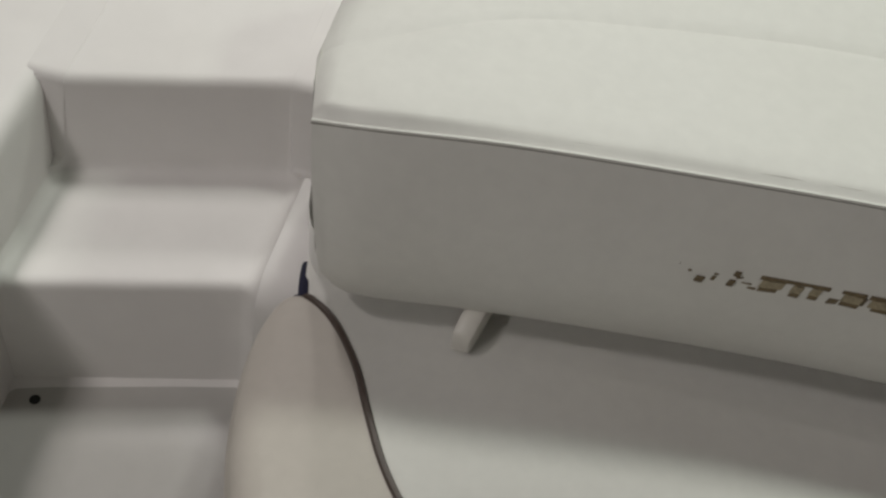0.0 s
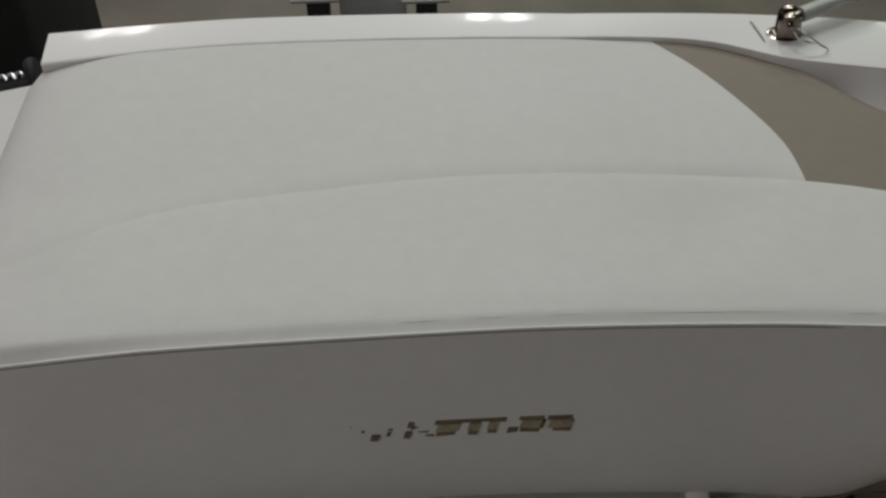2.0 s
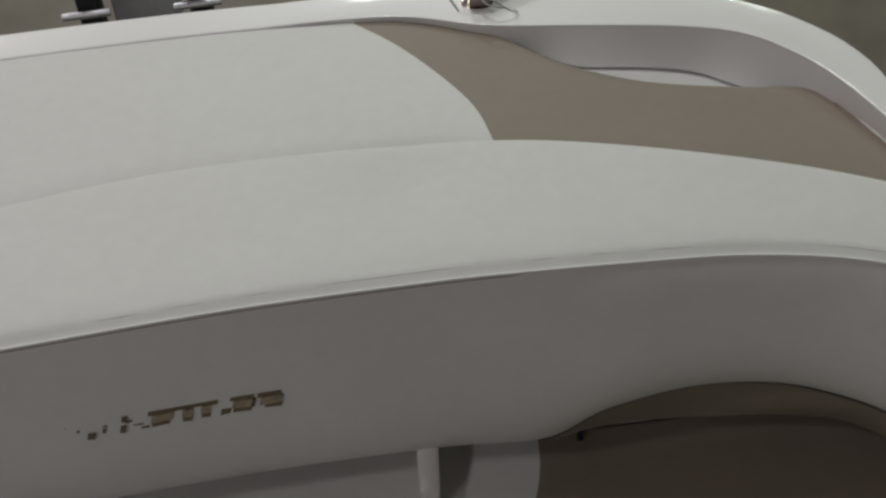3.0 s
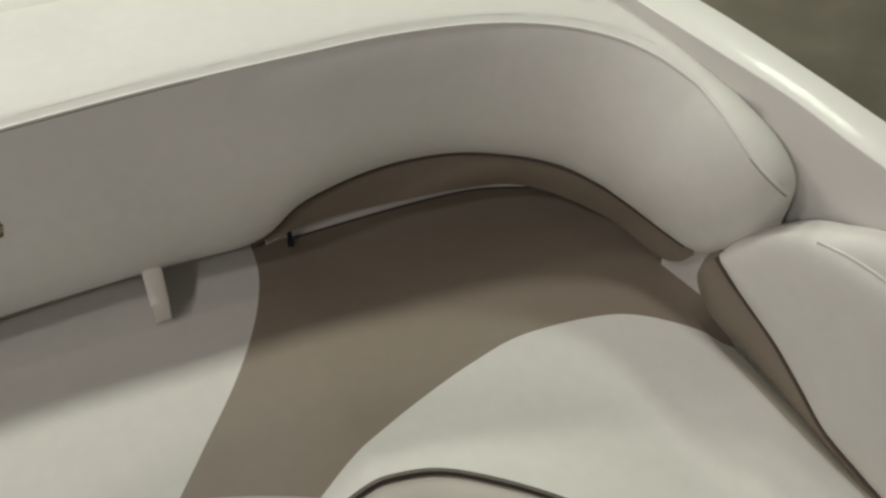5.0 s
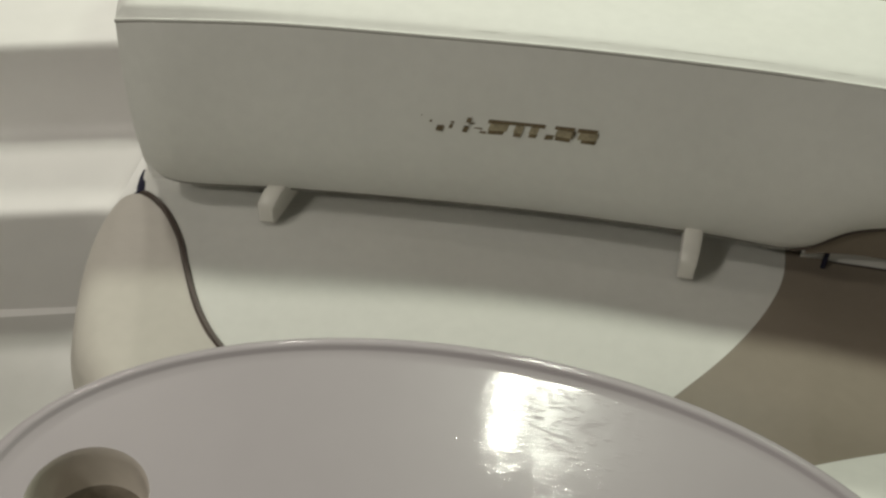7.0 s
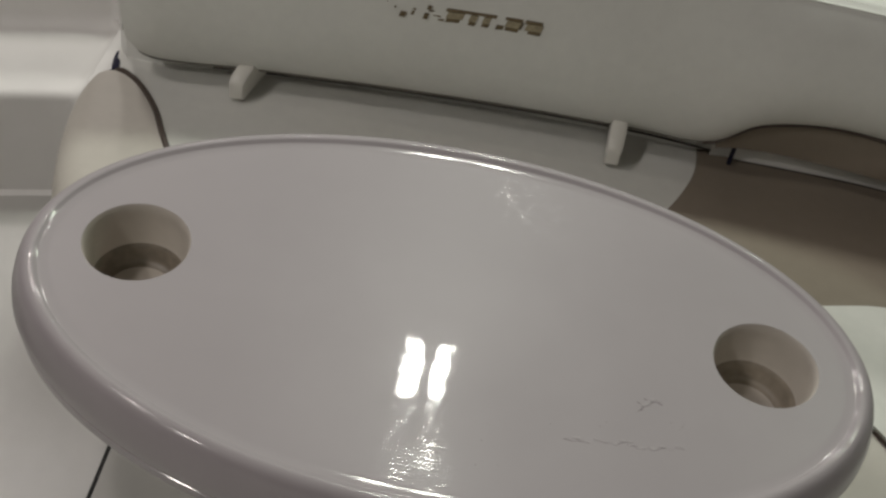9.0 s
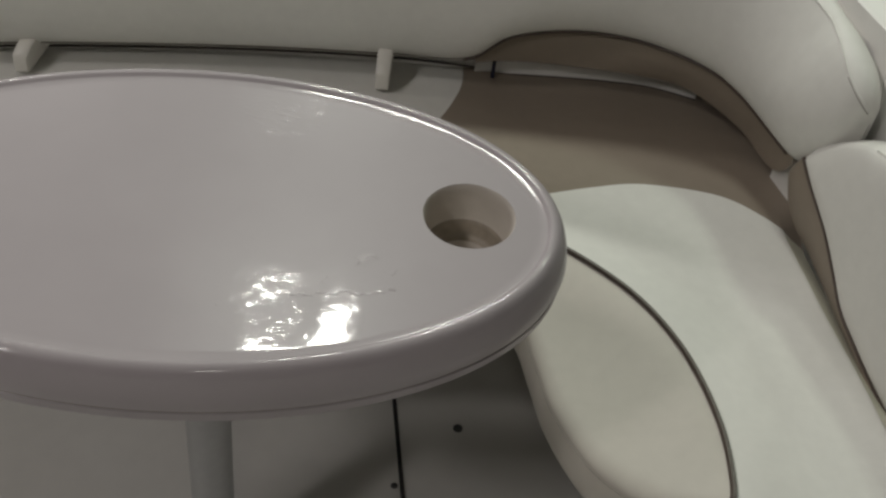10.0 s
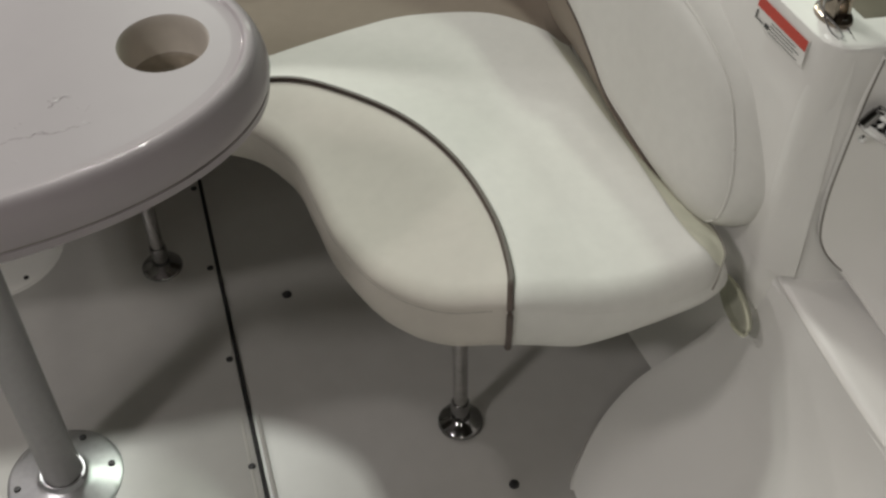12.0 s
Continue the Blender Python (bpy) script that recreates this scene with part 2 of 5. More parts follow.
def lathe(profile, n=32, cx=0.0, cy=0.0, ex=1.0, ey=1.0):
    """profile: rows of radius and z."""
    rows = [[(cx + ex * r * math.cos(a), cy + ey * r * math.sin(a), z) for a in np.linspace(0, 2 * math.pi, n, endpoint=False)] for r, z in profile]
    return sheet(rows, True)


def box(x0, x1, y0, y1, z0, z1, c=0.0):
    """A box with its edges cut by c."""
    bm = bmesh.new()
    bmesh.ops.create_cube(bm, size=1.0)
    for v in bm.verts:
        v.co = (x0 + (v.co.x + 0.5) * (x1 - x0), y0 + (v.co.y + 0.5) * (y1 - y0), z0 + (v.co.z + 0.5) * (z1 - z0))
    if c:
        bmesh.ops.bevel(bm, geom=bm.edges[:], offset=c, segments=2, affect="EDGES", profile=0.5)
    bm.verts.index_update()
    out = [tuple(v.co) for v in bm.verts], [tuple(v.index for v in f.verts) for f in bm.faces]
    bm.free()
    return out


def moved(piece, m):
    v, f = piece
    return [tuple(m @ Vector(p)) for p in v], f


def near(xy, line):
    """Distance in the plan from points to a polyline."""
    a, b = line[:-1], line[1:]
    d = b - a
    w = np.clip(((xy[:, None] - a) * d).sum(-1) / ((d * d).sum(-1) + 1e-12), 0, 1)
    return np.sqrt((((a + w[..., None] * d) - xy[:, None]) ** 2).sum(-1)).min(1)


def clustered(n):
    """Steps from 0 to 1, closer at both ends."""
    return 0.5 - 0.5 * np.cos(np.linspace(0, math.pi, n))


# ---- the hall ----
tagged(part("ground", *sheet([[(x, y, -0.95) for x in np.linspace(-30, 30, 13)] for y in np.linspace(-30, 30, 13)]), CONCRETE), "bare grey-brown concrete floor of the hall", "floor", kind="structure")
for nm, a in (("wall_north", (-12, 12, 12, 12.2, -0.95, CEILING)), ("wall_south", (-12, 12, -12.2, -12, -0.95, CEILING)), ("wall_east", (12, 12.2, -12, 12, -0.95, CEILING)), ("wall_west", (-12.2, -12, -12, 12, -0.95, CEILING))):
    tagged(part(nm, *box(*a), WALL, smooth=False), "plain dim painted wall of the hall", "wall", kind="structure")
tagged(part("ceiling", *box(-12, 12, -12, 12, CEILING, CEILING + 0.15), WALL, smooth=False), "plain hall ceiling that carries the tube lamps", "ceiling", kind="structure")

# ---- cockpit floor ----
def rise(x, y):
    s = min(max((y - 0.2) / 0.5, 0), 1) * min(max((-0.4 - x) / 0.18, 0), 1)
    return 0.05 * s * s * (3 - 2 * s)


tagged(part("floor", *sheet([[(x, y, rise(x, y) - 0.004) for x in np.linspace(-1.24, 1.15, 50)] for y in np.linspace(-1.6, 0.95, 52)]), SOLE), "pale grey moulded cockpit floor, slightly scuffed", "floor", kind="structure")

# ---- sun pad over the engine hatch, with the backrest below its front seam ----
N = 90
SEAM = spline([(-0.527, 0.690, 0.636), (-0.470, 0.686, 0.648), (-0.331, 0.701, 0.655), (-0.153, 0.717, 0.656), (0.025, 0.731, 0.656), (0.210, 0.737, 0.656), (0.310, 0.736, 0.656), (0.400, 0.733, 0.656), (0.504, 0.727, 0.656), (0.600, 0.709, 0.656), (0.670, 0.680, 0.656), (0.722, 0.640, 0.656), (0.755, 0.592, 0.656), (0.774, 0.535, 0.655), (0.777, 0.502, 0.654), (0.777, 0.476, 0.653), (0.777, 0.455, 0.650)], N)
FOOT = spline([(-0.508, 0.662, 0.434), (-0.468, 0.661, 0.412), (-0.334, 0.680, 0.410), (-0.155, 0.698, 0.410), (0.020, 0.710, 0.410), (0.205, 0.713, 0.411), (0.316, 0.703, 0.420), (0.378, 0.699, 0.468), (0.470, 0.706, 0.482), (0.558, 0.698, 0.482), (0.628, 0.669, 0.480), (0.678, 0.631, 0.478), (0.708, 0.586, 0.476), (0.722, 0.556, 0.474), (0.734, 0.526, 0.472), (0.745, 0.498, 0.470), (0.756, 0.472, 0.468)], N)
MIDDLE = spline([(-0.548, 0.775, 0), (-0.470, 0.815, 0), (-0.357, 0.877, 0), (-0.200, 0.913, 0), (-0.030, 0.937, 0), (0.180, 0.940, 0), (0.303, 0.929, 0), (0.400, 0.908, 0), (0.520, 0.869, 0), (0.640, 0.820, 0), (0.727, 0.766, 0), (0.755, 0.700, 0), (0.776, 0.640, 0), (0.797, 0.585, 0), (0.811, 0.530, 0), (0.816, 0.500, 0), (0.818, 0.472, 0)], N)
k_tan = int(round(6 / 16 * (N - 1)))
k_end = int(round(10 / 16 * (N - 1)))
REAR_WHITE = even([(-0.546, 1.096, 0), (-0.515, 1.116, 0), (-0.404, 1.137, 0), (-0.200, 1.157, 0), (0.000, 1.162, 0), (0.161, 1.156, 0)], k_tan + 1)
BOW = even([tuple(MIDDLE[k_tan]), (0.283, 0.985, 0), (0.252, 1.044, 0), (0.207, 1.108, 0), (0.161, 1.156, 0)], 30)
LEFT = even([tuple(MIDDLE[0]), (-0.549, 0.93, 0), (-0.546, 1.096, 0)], 30)
REAR_TAN = even([(0.161, 1.156, 0), (0.240, 1.150, 0), (0.295, 1.132, 0), (0.341, 1.098, 0), (0.388, 1.052, 0), (0.473, 1.005, 0), (0.577, 0.978, 0), (0.636, 0.970, 0), (0.664, 0.952, 0)], k_end - k_tan + 1)
RIGHT = even([tuple(MIDDLE[k_end]), (0.703, 0.842, 0), (0.689, 0.885, 0), (0.664, 0.952, 0)], 30)
RIM_ALL = np.vstack([LEFT[::-1], SEAM[:1]])[:, :2]
RIM_FAR = np.vstack([MIDDLE[k_end:][::-1], RIGHT])[:, :2]


def pad_height(rows, soft=0.020, crease=MIDDLE):
    """Lays points of the plan on the pad's crowned top: rounded off to the rim, drawn in at the stitched line."""
    flat = np.array(rows)
    xy = flat.reshape(-1, flat.shape[-1])[:, :2]
    d = np.minimum(near(xy, RIM_ALL), np.minimum(near(xy, RIM_FAR) + 0.012, near(xy, REAR_TAN[6:, :2]) + 0.003))
    d2 = near(xy, crease[:, :2])
    ds = near(xy, SEAM[:, :2])
    base = np.interp(xy[:, 0], SEAM[:60, 0], SEAM[:60, 2])
    z = 0.659 - 0.014 * np.clip(ds / 0.2, 0, 1)
    z = z + 0.005 * np.clip(ds / 0.05, 0, 1) * (2 - np.clip(ds / 0.05, 0, 1))
    z -= 0.62 * np.where(d < soft, soft - np.sqrt(np.maximum(soft ** 2 - (soft - d) ** 2, 0)), 0)
    z -= 0.0016 * np.exp(-((d2 / 0.005) ** 2))
    z -= 0.014 * np.clip(-(xy[:, 0] + 0.42) / 0.12, 0, 1) ** 2
    z -= 0.007 * np.exp(-((xy[:, 0] - 0.20) ** 2 + (xy[:, 1] - 0.875) ** 2) / 0.06 ** 2)
    z += 0.0005 * np.sin(62 * xy[:, 0] + 3 * np.sin(17 * xy[:, 0])) * np.exp(-((ds - 0.022) / 0.014) ** 2)
    z = np.where(ds < 1e-4, base, z)
    w = np.clip(ds / 0.012, 0, 1)
    seam_z = SEAM[np.argmin(((xy[:, None] - SEAM[None, :, :2]) ** 2).sum(-1), 1), 2]
    z = seam_z * (1 - w) + z * w
    return np.dstack([flat[..., 0], flat[..., 1], z.reshape(flat.shape[:2])])


pad = thing("sun_pad", "white vinyl sun pad with tan inlay and stitched backrest", "sun pad")
steps = clustered(34)
front_rows = np.array([SEAM * [1, 1, 0] * (1 - v) + MIDDLE * v for v in steps])
front_top = pad_height(front_rows)
for k in range(N - 26, N):
    mixed = min(1, (k - (N - 26)) / 14)
    mixed = mixed * mixed * (3 - 2 * mixed)
    dome = SEAM[k, 2] * (1 - steps) + 0.642 * steps + 0.010 * np.sin(math.pi * steps) ** 0.8
    front_top[:, k, 2] = front_top[:, k, 2] * (1 - mixed) + dome * mixed
part("front_panel", *sheet(front_top), VINYL, pad)
part("rear_panel", *sheet(pad_height(coons(MIDDLE[: k_tan + 1], REAR_WHITE, LEFT, BOW))), VINYL, pad)
part("tan_inlay", *sheet(pad_height(coons(MIDDLE[k_tan : k_end + 1], REAR_TAN, BOW, RIGHT))), TAN, pad, "tan vinyl inlay")


def outward(curve):
    t = np.gradient(curve, axis=0)
    n = np.stack([t[:, 1], -t[:, 0], 0 * t[:, 0]], 1)
    return n / (np.linalg.norm(n, axis=1, keepdims=True) + 1e-9)


OUT = outward(SEAM)
fade = np.minimum(1, np.arange(N) / 5.0)[:, None]


def face_rows():
    rows = []
    for v in np.concatenate([np.linspace(0, 0.9, 20), np.linspace(0.92, 1, 6)]):
        row = FOOT * (1 - v) + SEAM * v
        belly = 0.030 * math.sin(math.pi * v ** 0.85) ** 0.8 if 0 < v < 1 else 0
        rows.append(row + OUT * belly * (0.35 + 0.65 * fade))
    return rows


FACE = face_rows()
# lower lip turns in under the backrest
lip = [FOOT + [0, 0, -0.006] - OUT * 0.012, FOOT + [0, 0, -0.002] - OUT * 0.045]
part("backrest_panel", *sheet(lip[::-1] + FACE), VINYL, pad, "smooth white vinyl backrest panel")
# far end: face and top close in a rounded nose against the coaming
NOSE = np.array((0.808, 0.475, 0.600))


def nose_cap(column, ways, reach=0.088):
    """Carries the end of a panel on along its own run and draws it in to the tip of the nose."""
    tip = np.array((0.05, -1.0, 0.0))
    rows = []
    for a in np.linspace(0, math.pi / 2, 20):
        q = math.sin(a) ** 2
        rows.append([NOSE + (np.array(p) - NOSE) * math.cos(a) ** 0.8 + reach * math.sin(a) * (w * (1 - q) + tip * q) for p, w in zip(column, ways)])
    return rows


def run_out(rows):
    """The direction in which each row of a panel ends."""
    return [(np.array(r[-1]) - np.array(r[-4])) / np.linalg.norm(np.array(r[-1]) - np.array(r[-4])) for r in rows]


face_end = [r[-1] for r in lip[::-1] + FACE]
rear_end = [front_top[-1, -1] + np.array(d) for d in ((0.005, 0.001, -0.006), (0.008, 0.002, -0.02), (0.009, 0.004, -0.06), (0.006, 0.006, -0.12), (-0.006, 0.008, -0.165))]
top_end = [tuple(p) for p in front_top[:, -1]] + [tuple(p) for p in rear_end]
top_ways = run_out(list(front_top))
part("nose_face", *sheet(nose_cap(face_end, run_out(lip[::-1] + FACE))), VINYL, pad)
part("nose_top", *sheet(nose_cap(top_end, top_ways + top_ways[-1:] * len(rear_end))), VINYL, pad)
nose_seam = np.array(nose_cap([SEAM[-1]], run_out([SEAM])))[1:17, 0]
SEAM_ALL = np.vstack([SEAM, nose_seam])
OUT_SEAM = outward(SEAM_ALL)
part("seam_welt", *tube(SEAM_ALL + OUT_SEAM * 0.001 + [0, 0, -0.001], 0.0020, 6), VINYL, pad)
# thin dark tube draws the shade just below the welt
part("seam_shade", *tube(SEAM_ALL + OUT_SEAM * 0.0016 + [0, 0, -0.0036], 0.0011, 5), SHADE_AND_JOINT, pad, "fine dark sewn groove")
part("stitching", *tube(SEAM - OUT * 0.010 + [0, 0, 0.0025], 0.0009, 5), THREAD, pad)
# near end: the side of the pad above the side deck
side_top = pad_height(np.array([np.vstack([SEAM[:1] * [1, 1, 0], LEFT])]))[0]
side_low = np.array([(x + 0.004, y, float(np.interp(y, [0.66, 0.80], [0.442, 0.36]))) for x, y, z in side_top])
part("side_panel", *sheet(ruled(side_top, side_low, 8)), VINYL, pad)
edge = np.array([row[0] for row in FACE])
back = np.stack([0 * edge[:, 0] - 0.546, 0 * edge[:, 1] + 0.785, edge[:, 2]], 1)
part("end_panel", *sheet([edge, (edge + back) / 2 - [0.003, 0, 0], back]), VINYL, pad)
# tan skirt under the raised part of the front
k0 = int(round(6.1 / 16 * (N - 1)))
sk_top = FOOT[k0:] - OUT[k0:] * 0.012 + [0, 0, 0.004]
sk_low = even([(0.330, 0.706, 0.409), (0.370, 0.715, 0.409), (0.44, 0.717, 0.409), (0.58, 0.703, 0.409), (0.66, 0.675, 0.409), (0.728, 0.598, 0.403), (0.758, 0.522, 0.398), (0.767, 0.488, 0.416), (0.771, 0.467, 0.448)], N - k0)
part("skirt", *sheet(ruled(sk_top, sk_low, 8)), TAN, pad, "tan vinyl skirt in shade")
# dark tube stands for the shade along the backrest's foot
part("foot_shade", *tube(FOOT[3:k0] + [0, 0, -0.0055] - OUT[3:k0] * 0.006, 0.0023, 6), SHADE_AND_JOINT, pad, "dark sewn edge")
part("skirt_piping", *tube(FOOT[k0 - 1:] + [0, 0, -0.004] - OUT[k0 - 1:] * 0.002, 0.0028, 6), PIPING, pad, "dark brown piping")
# worn gilt mark: dots and bars only
face_mid = np.array(FACE)


def on_face(x, z, lift=0.0012):
    j = int(np.argmin(abs(SEAM[:60, 0] - x)))
    col = face_mid[:, j]
    y = np.interp(z, col[:, 2], col[:, 1])
    return np.array([x, y - lift, z])


def mark(x0, x1, z0, z1, slant=0.3):
    q = [on_face(x0, z0), on_face(x1, z0), on_face(x1 + slant * (z1 - z0), z1), on_face(x0 + slant * (z1 - z0), z1)]
    return [tuple(p) for p in q] + [tuple(p + [0, 0.002, 0]) for p in q], [(0, 1, 2, 3), (4, 7, 6, 5), (0, 4, 5, 1), (1, 5, 6, 2), (2, 6, 7, 3), (3, 7, 4, 0)]


FADED = material("faded_gilt_print", (0.30, 0.255, 0.17), 0.4, 0.2, scale=300, vary=0.35)
BARS = [(-0.158, -0.155, 0.562, 0.564), (-0.146, -0.143, 0.556, 0.558), (-0.138, -0.130, 0.5455, 0.552), (-0.123, -0.119, 0.549, 0.555), (-0.121, -0.1165, 0.5565, 0.5585), (-0.1065, -0.1005, 0.5465, 0.554), (-0.1025, -0.0970, 0.560, 0.565), (-0.099, -0.092, 0.5575, 0.559), (-0.093, -0.083, 0.5515, 0.553), (-0.086, -0.078, 0.5465, 0.5485)]
# worn slanted blocks: a pale body between broken dark edges
for x0, x1, kind in ((-0.076, -0.054, 0), (-0.046, -0.036, 1), (-0.028, -0.018, 2), (0.003, 0.025, 0), (0.030, 0.052, 3)):
    part("mark_block", *mark(x0, x1, 0.5515, 0.5605), FADED, pad, "faded gilt block", smooth=False)
    BARS.append((x0 - (0.008 if kind == 1 else 0.001), x1 + (0.008 if kind in (1, 2) else 0.0), 0.5610, 0.5650))
    BARS.append((x0 + (0.004 if kind == 3 else 0.0), x1 - (0.001 if kind else 0.004), 0.5465, 0.5510))
    if kind in (0, 3):
        BARS.append((x1 - 0.0035, x1, 0.5515, 0.5605))
    if kind == 2:
        BARS.append((-0.009, 0.001, 0.5465, 0.5525))
for q in BARS:
    part("mark_bar", *mark(*q), GOLD, pad, smooth=False)

# ---- brackets and ledge under the backrest ----
def bracket(x, y, skew):
    ob = thing("support_bracket", "ivory plastic bracket bridging backrest and seat", "bracket", "brackets under the backrest")
    rows = []
    for yy, z0, z1, w in ((0.095, 0.386, 0.432, 0.0120), (0.055, 0.384, 0.425, 0.0115), (0.022, 0.381, 0.419, 0.0110), (0.009, 0.380, 0.413, 0.0105), (0.006, 0.382, 0.407, 0.009)):
        c = x + skew * yy
        rows.append([(c - w, y + yy, z0), (c + w, y + yy, z0), (c + w, y + yy, z1 - 0.003), (c + w - 0.004, y + yy, z1), (c - w + 0.004, y + yy, z1), (c - w, y + yy, z1 - 0.003)])
    v, f = sheet(rows, True)
    f += [tuple(range(5, -1, -1)), tuple(range(len(v) - 6, len(v)))]
    part("arm", v, f, PLASTIC, ob)
    return ob


bracket(-0.349, 0.636, 0.24)
bracket(0.187, 0.652, 0.06)
tagged(part("ledge", *box(-0.50, 0.71, 0.792, 0.80, 0.300, 0.398, 0.004), PLASTIC), "white moulded ledge behind the seat cushion", "ledge", kind="structure")
under = along(FOOT[: k0 + 3] * [1, 1, 0], 40)
under[:, 1] += np.interp(under[:, 0], [-0.53, 0.30], [0.040, 0.057])
under = np.vstack([even([(-0.556, 0.800, 0), (-0.545, 0.740, 0), (-0.527, 0.706, 0), tuple(under[0])], 9)[:-1], under])
tagged(part("ledge_front", *sheet([under + [0, 0, z] for z in (0.300, 0.36, 0.41, 0.44)]), GEL), "white moulded front below the backrest", "ledge", kind="structure")
tagged(part("ledge_joint", *tube(np.stack([under[13:, 0], under[13:, 1] - 0.003, np.interp(under[13:, 0], [-0.5, 0.2], [0.3755, 0.3640])], 1), 0.0017, 6), PIPING), "dark joint behind the seat cushion", "joint", kind="structure")
lip_line = even([(0.335, 0.748, 0), (0.44, 0.749, 0), (0.54, 0.748, 0), (0.62, 0.740, 0), (0.69, 0.715, 0)], 30)
tagged(part("ledge_lip", *sheet([lip_line + [0, dy, z] for dy, z in ((0.0, 0.330), (0.0, 0.404), (0.002, 0.408), (0.006, 0.410), (0.03, 0.410))]), GEL), "white moulded ledge strip below the tan skirt", "ledge", kind="structure")
side_line = even([(0.771, 0.525, 0), (0.775, 0.512, 0), (0.790, 0.465, 0), (0.806, 0.415, 0)], 24)
tagged(part("ledge_end", *sheet([side_line + [dx, 0, z] for dx, z in ((0.0, 0.330), (0.0, 0.440), (0.003, 0.452), (0.010, 0.458), (0.06, 0.460))]), GEL), "white moulded end of the ledge between skirt and side backrest", "ledge", kind="structure")
tagged(part("ledge_joint", *tube(lip_line[2:] + [0, -0.002, 0.3605], 0.0020, 6), PIPING), "dark joint where the cushion meets the ledge", "joint", kind="structure")
strap = thing("strap", "short dark webbing strap below the backrest corner", "strap")
part("webbing", *box(0.360, 0.366, 0.730, 0.735, 0.356, 0.416, 0.001), NAVY, strap)

# ---- stern seat ----
seat = thing("stern_seat", "white and tan vinyl lounge seat with brown piping on chrome legs", "seat")
OUTER_L = even([(-0.531, 0.676, 0), (-0.548, 0.667, 0), (-0.562, 0.635, 0), (-0.568, 0.590, 0), (-0.564, 0.53, 0), (-0.550, 0.47, 0), (-0.52, 0.40, 0), (-0.47, 0.345, 0)], 40)
PIPE_L = even([(-0.531, 0.676, 0), (-0.514, 0.667, 0), (-0.491, 0.650, 0), (-0.471, 0.628, 0), (-0.447, 0.594, 0), (-0.424, 0.550, 0), (-0.388, 0.488, 0), (-0.345, 0.440, 0), (-0.27, 0.385, 0), (-0.20, 0.340, 0)], 40)
BENCH_L = np.vstack([[(-0.548, 0.775, 0), (-0.545, 0.750, 0), (-0.541, 0.725, 0), (-0.536, 0.700, 0)], PIPE_L])
T0 = even([(0.318, 0.79, 0), (0.313, 0.705, 0), (0.289, 0.630, 0), (0.244, 0.551, 0), (0.180, 0.468, 0), (0.130, 0.401, 0), (0.095, 0.325, 0)], 40)
T1 = even([(0.235, 0.330, 0), (0.289, 0.366, 0), (0.332, 0.392, 0), (0.417, 0.436, 0), (0.499, 0.469, 0), (0.574, 0.486, 0), (0.679, 0.475, 0), (0.742, 0.436, 0), (0.795, 0.376, 0)], 120)
REAR_EDGE = even([(0.318, 0.79, 0), (0.50, 0.80, 0), (0.68, 0.78, 0), (0.79, 0.66, 0), (0.81, 0.52, 0), (0.795, 0.376, 0)], 80)
FAR = np.vstack([T0[::-1], REAR_EDGE[1:]])
PIPE_R = even([(0.245, 0.312, 0), (0.300, 0.338, 0), (0.357, 0.343, 0), (0.422, 0.321, 0), (0.516, 0.241, 0), (0.573, 0.147, 0), (0.601, 0.040, 0), (0.603, -0.050, 0), (0.592, -0.100, 0)], 90)
FLANK = even([(0.795, 0.376, 0), (0.812, 0.240, 0), (0.834, 0.120, 0), (0.862, 0.020, 0), (0.880, -0.030, 0), (0.866, -0.062, 0), (0.800, -0.088, 0), (0.690, -0.103, 0), (0.592, -0.100, 0)], 80)
SIDE = np.vstack([PIPE_R[:1], T1, FLANK[1:]])
FRONT_R = even([(0.245, 0.312, 0), (0.325, 0.272, 0), (0.374, 0.212, 0), (0.394, 0.140, 0), (0.412, 0.066, 0), (0.455, -0.018, 0), (0.520, -0.076, 0), (0.592, -0.100, 0)], 60)
FRONT = even([(-0.47, 0.345, 0), (-0.30, 0.315, 0), (-0.05, 0.30, 0), (0.11, 0.31, 0), (0.235, 0.316, 0), (0.245, 0.312, 0)], 40)
FREE = np.vstack([OUTER_L, FRONT, FRONT_R, FLANK[FLANK[:, 1] < 0.03][::-1]])[:, :2]


# crease along the back of the side panel, beyond which the cushion falls away under the side backrest
crease = even([(0.766, 0.400, 0), (0.777, 0.330, 0), (0.788, 0.260, 0), (0.799, 0.200, 0), (0.810, 0.145, 0), (0.824, 0.059, 0), (0.834, 0.006, 0), (0.843, -0.026, 0), (0.856, -0.052, 0)], 60)
CREASE_X = crease[::-1]


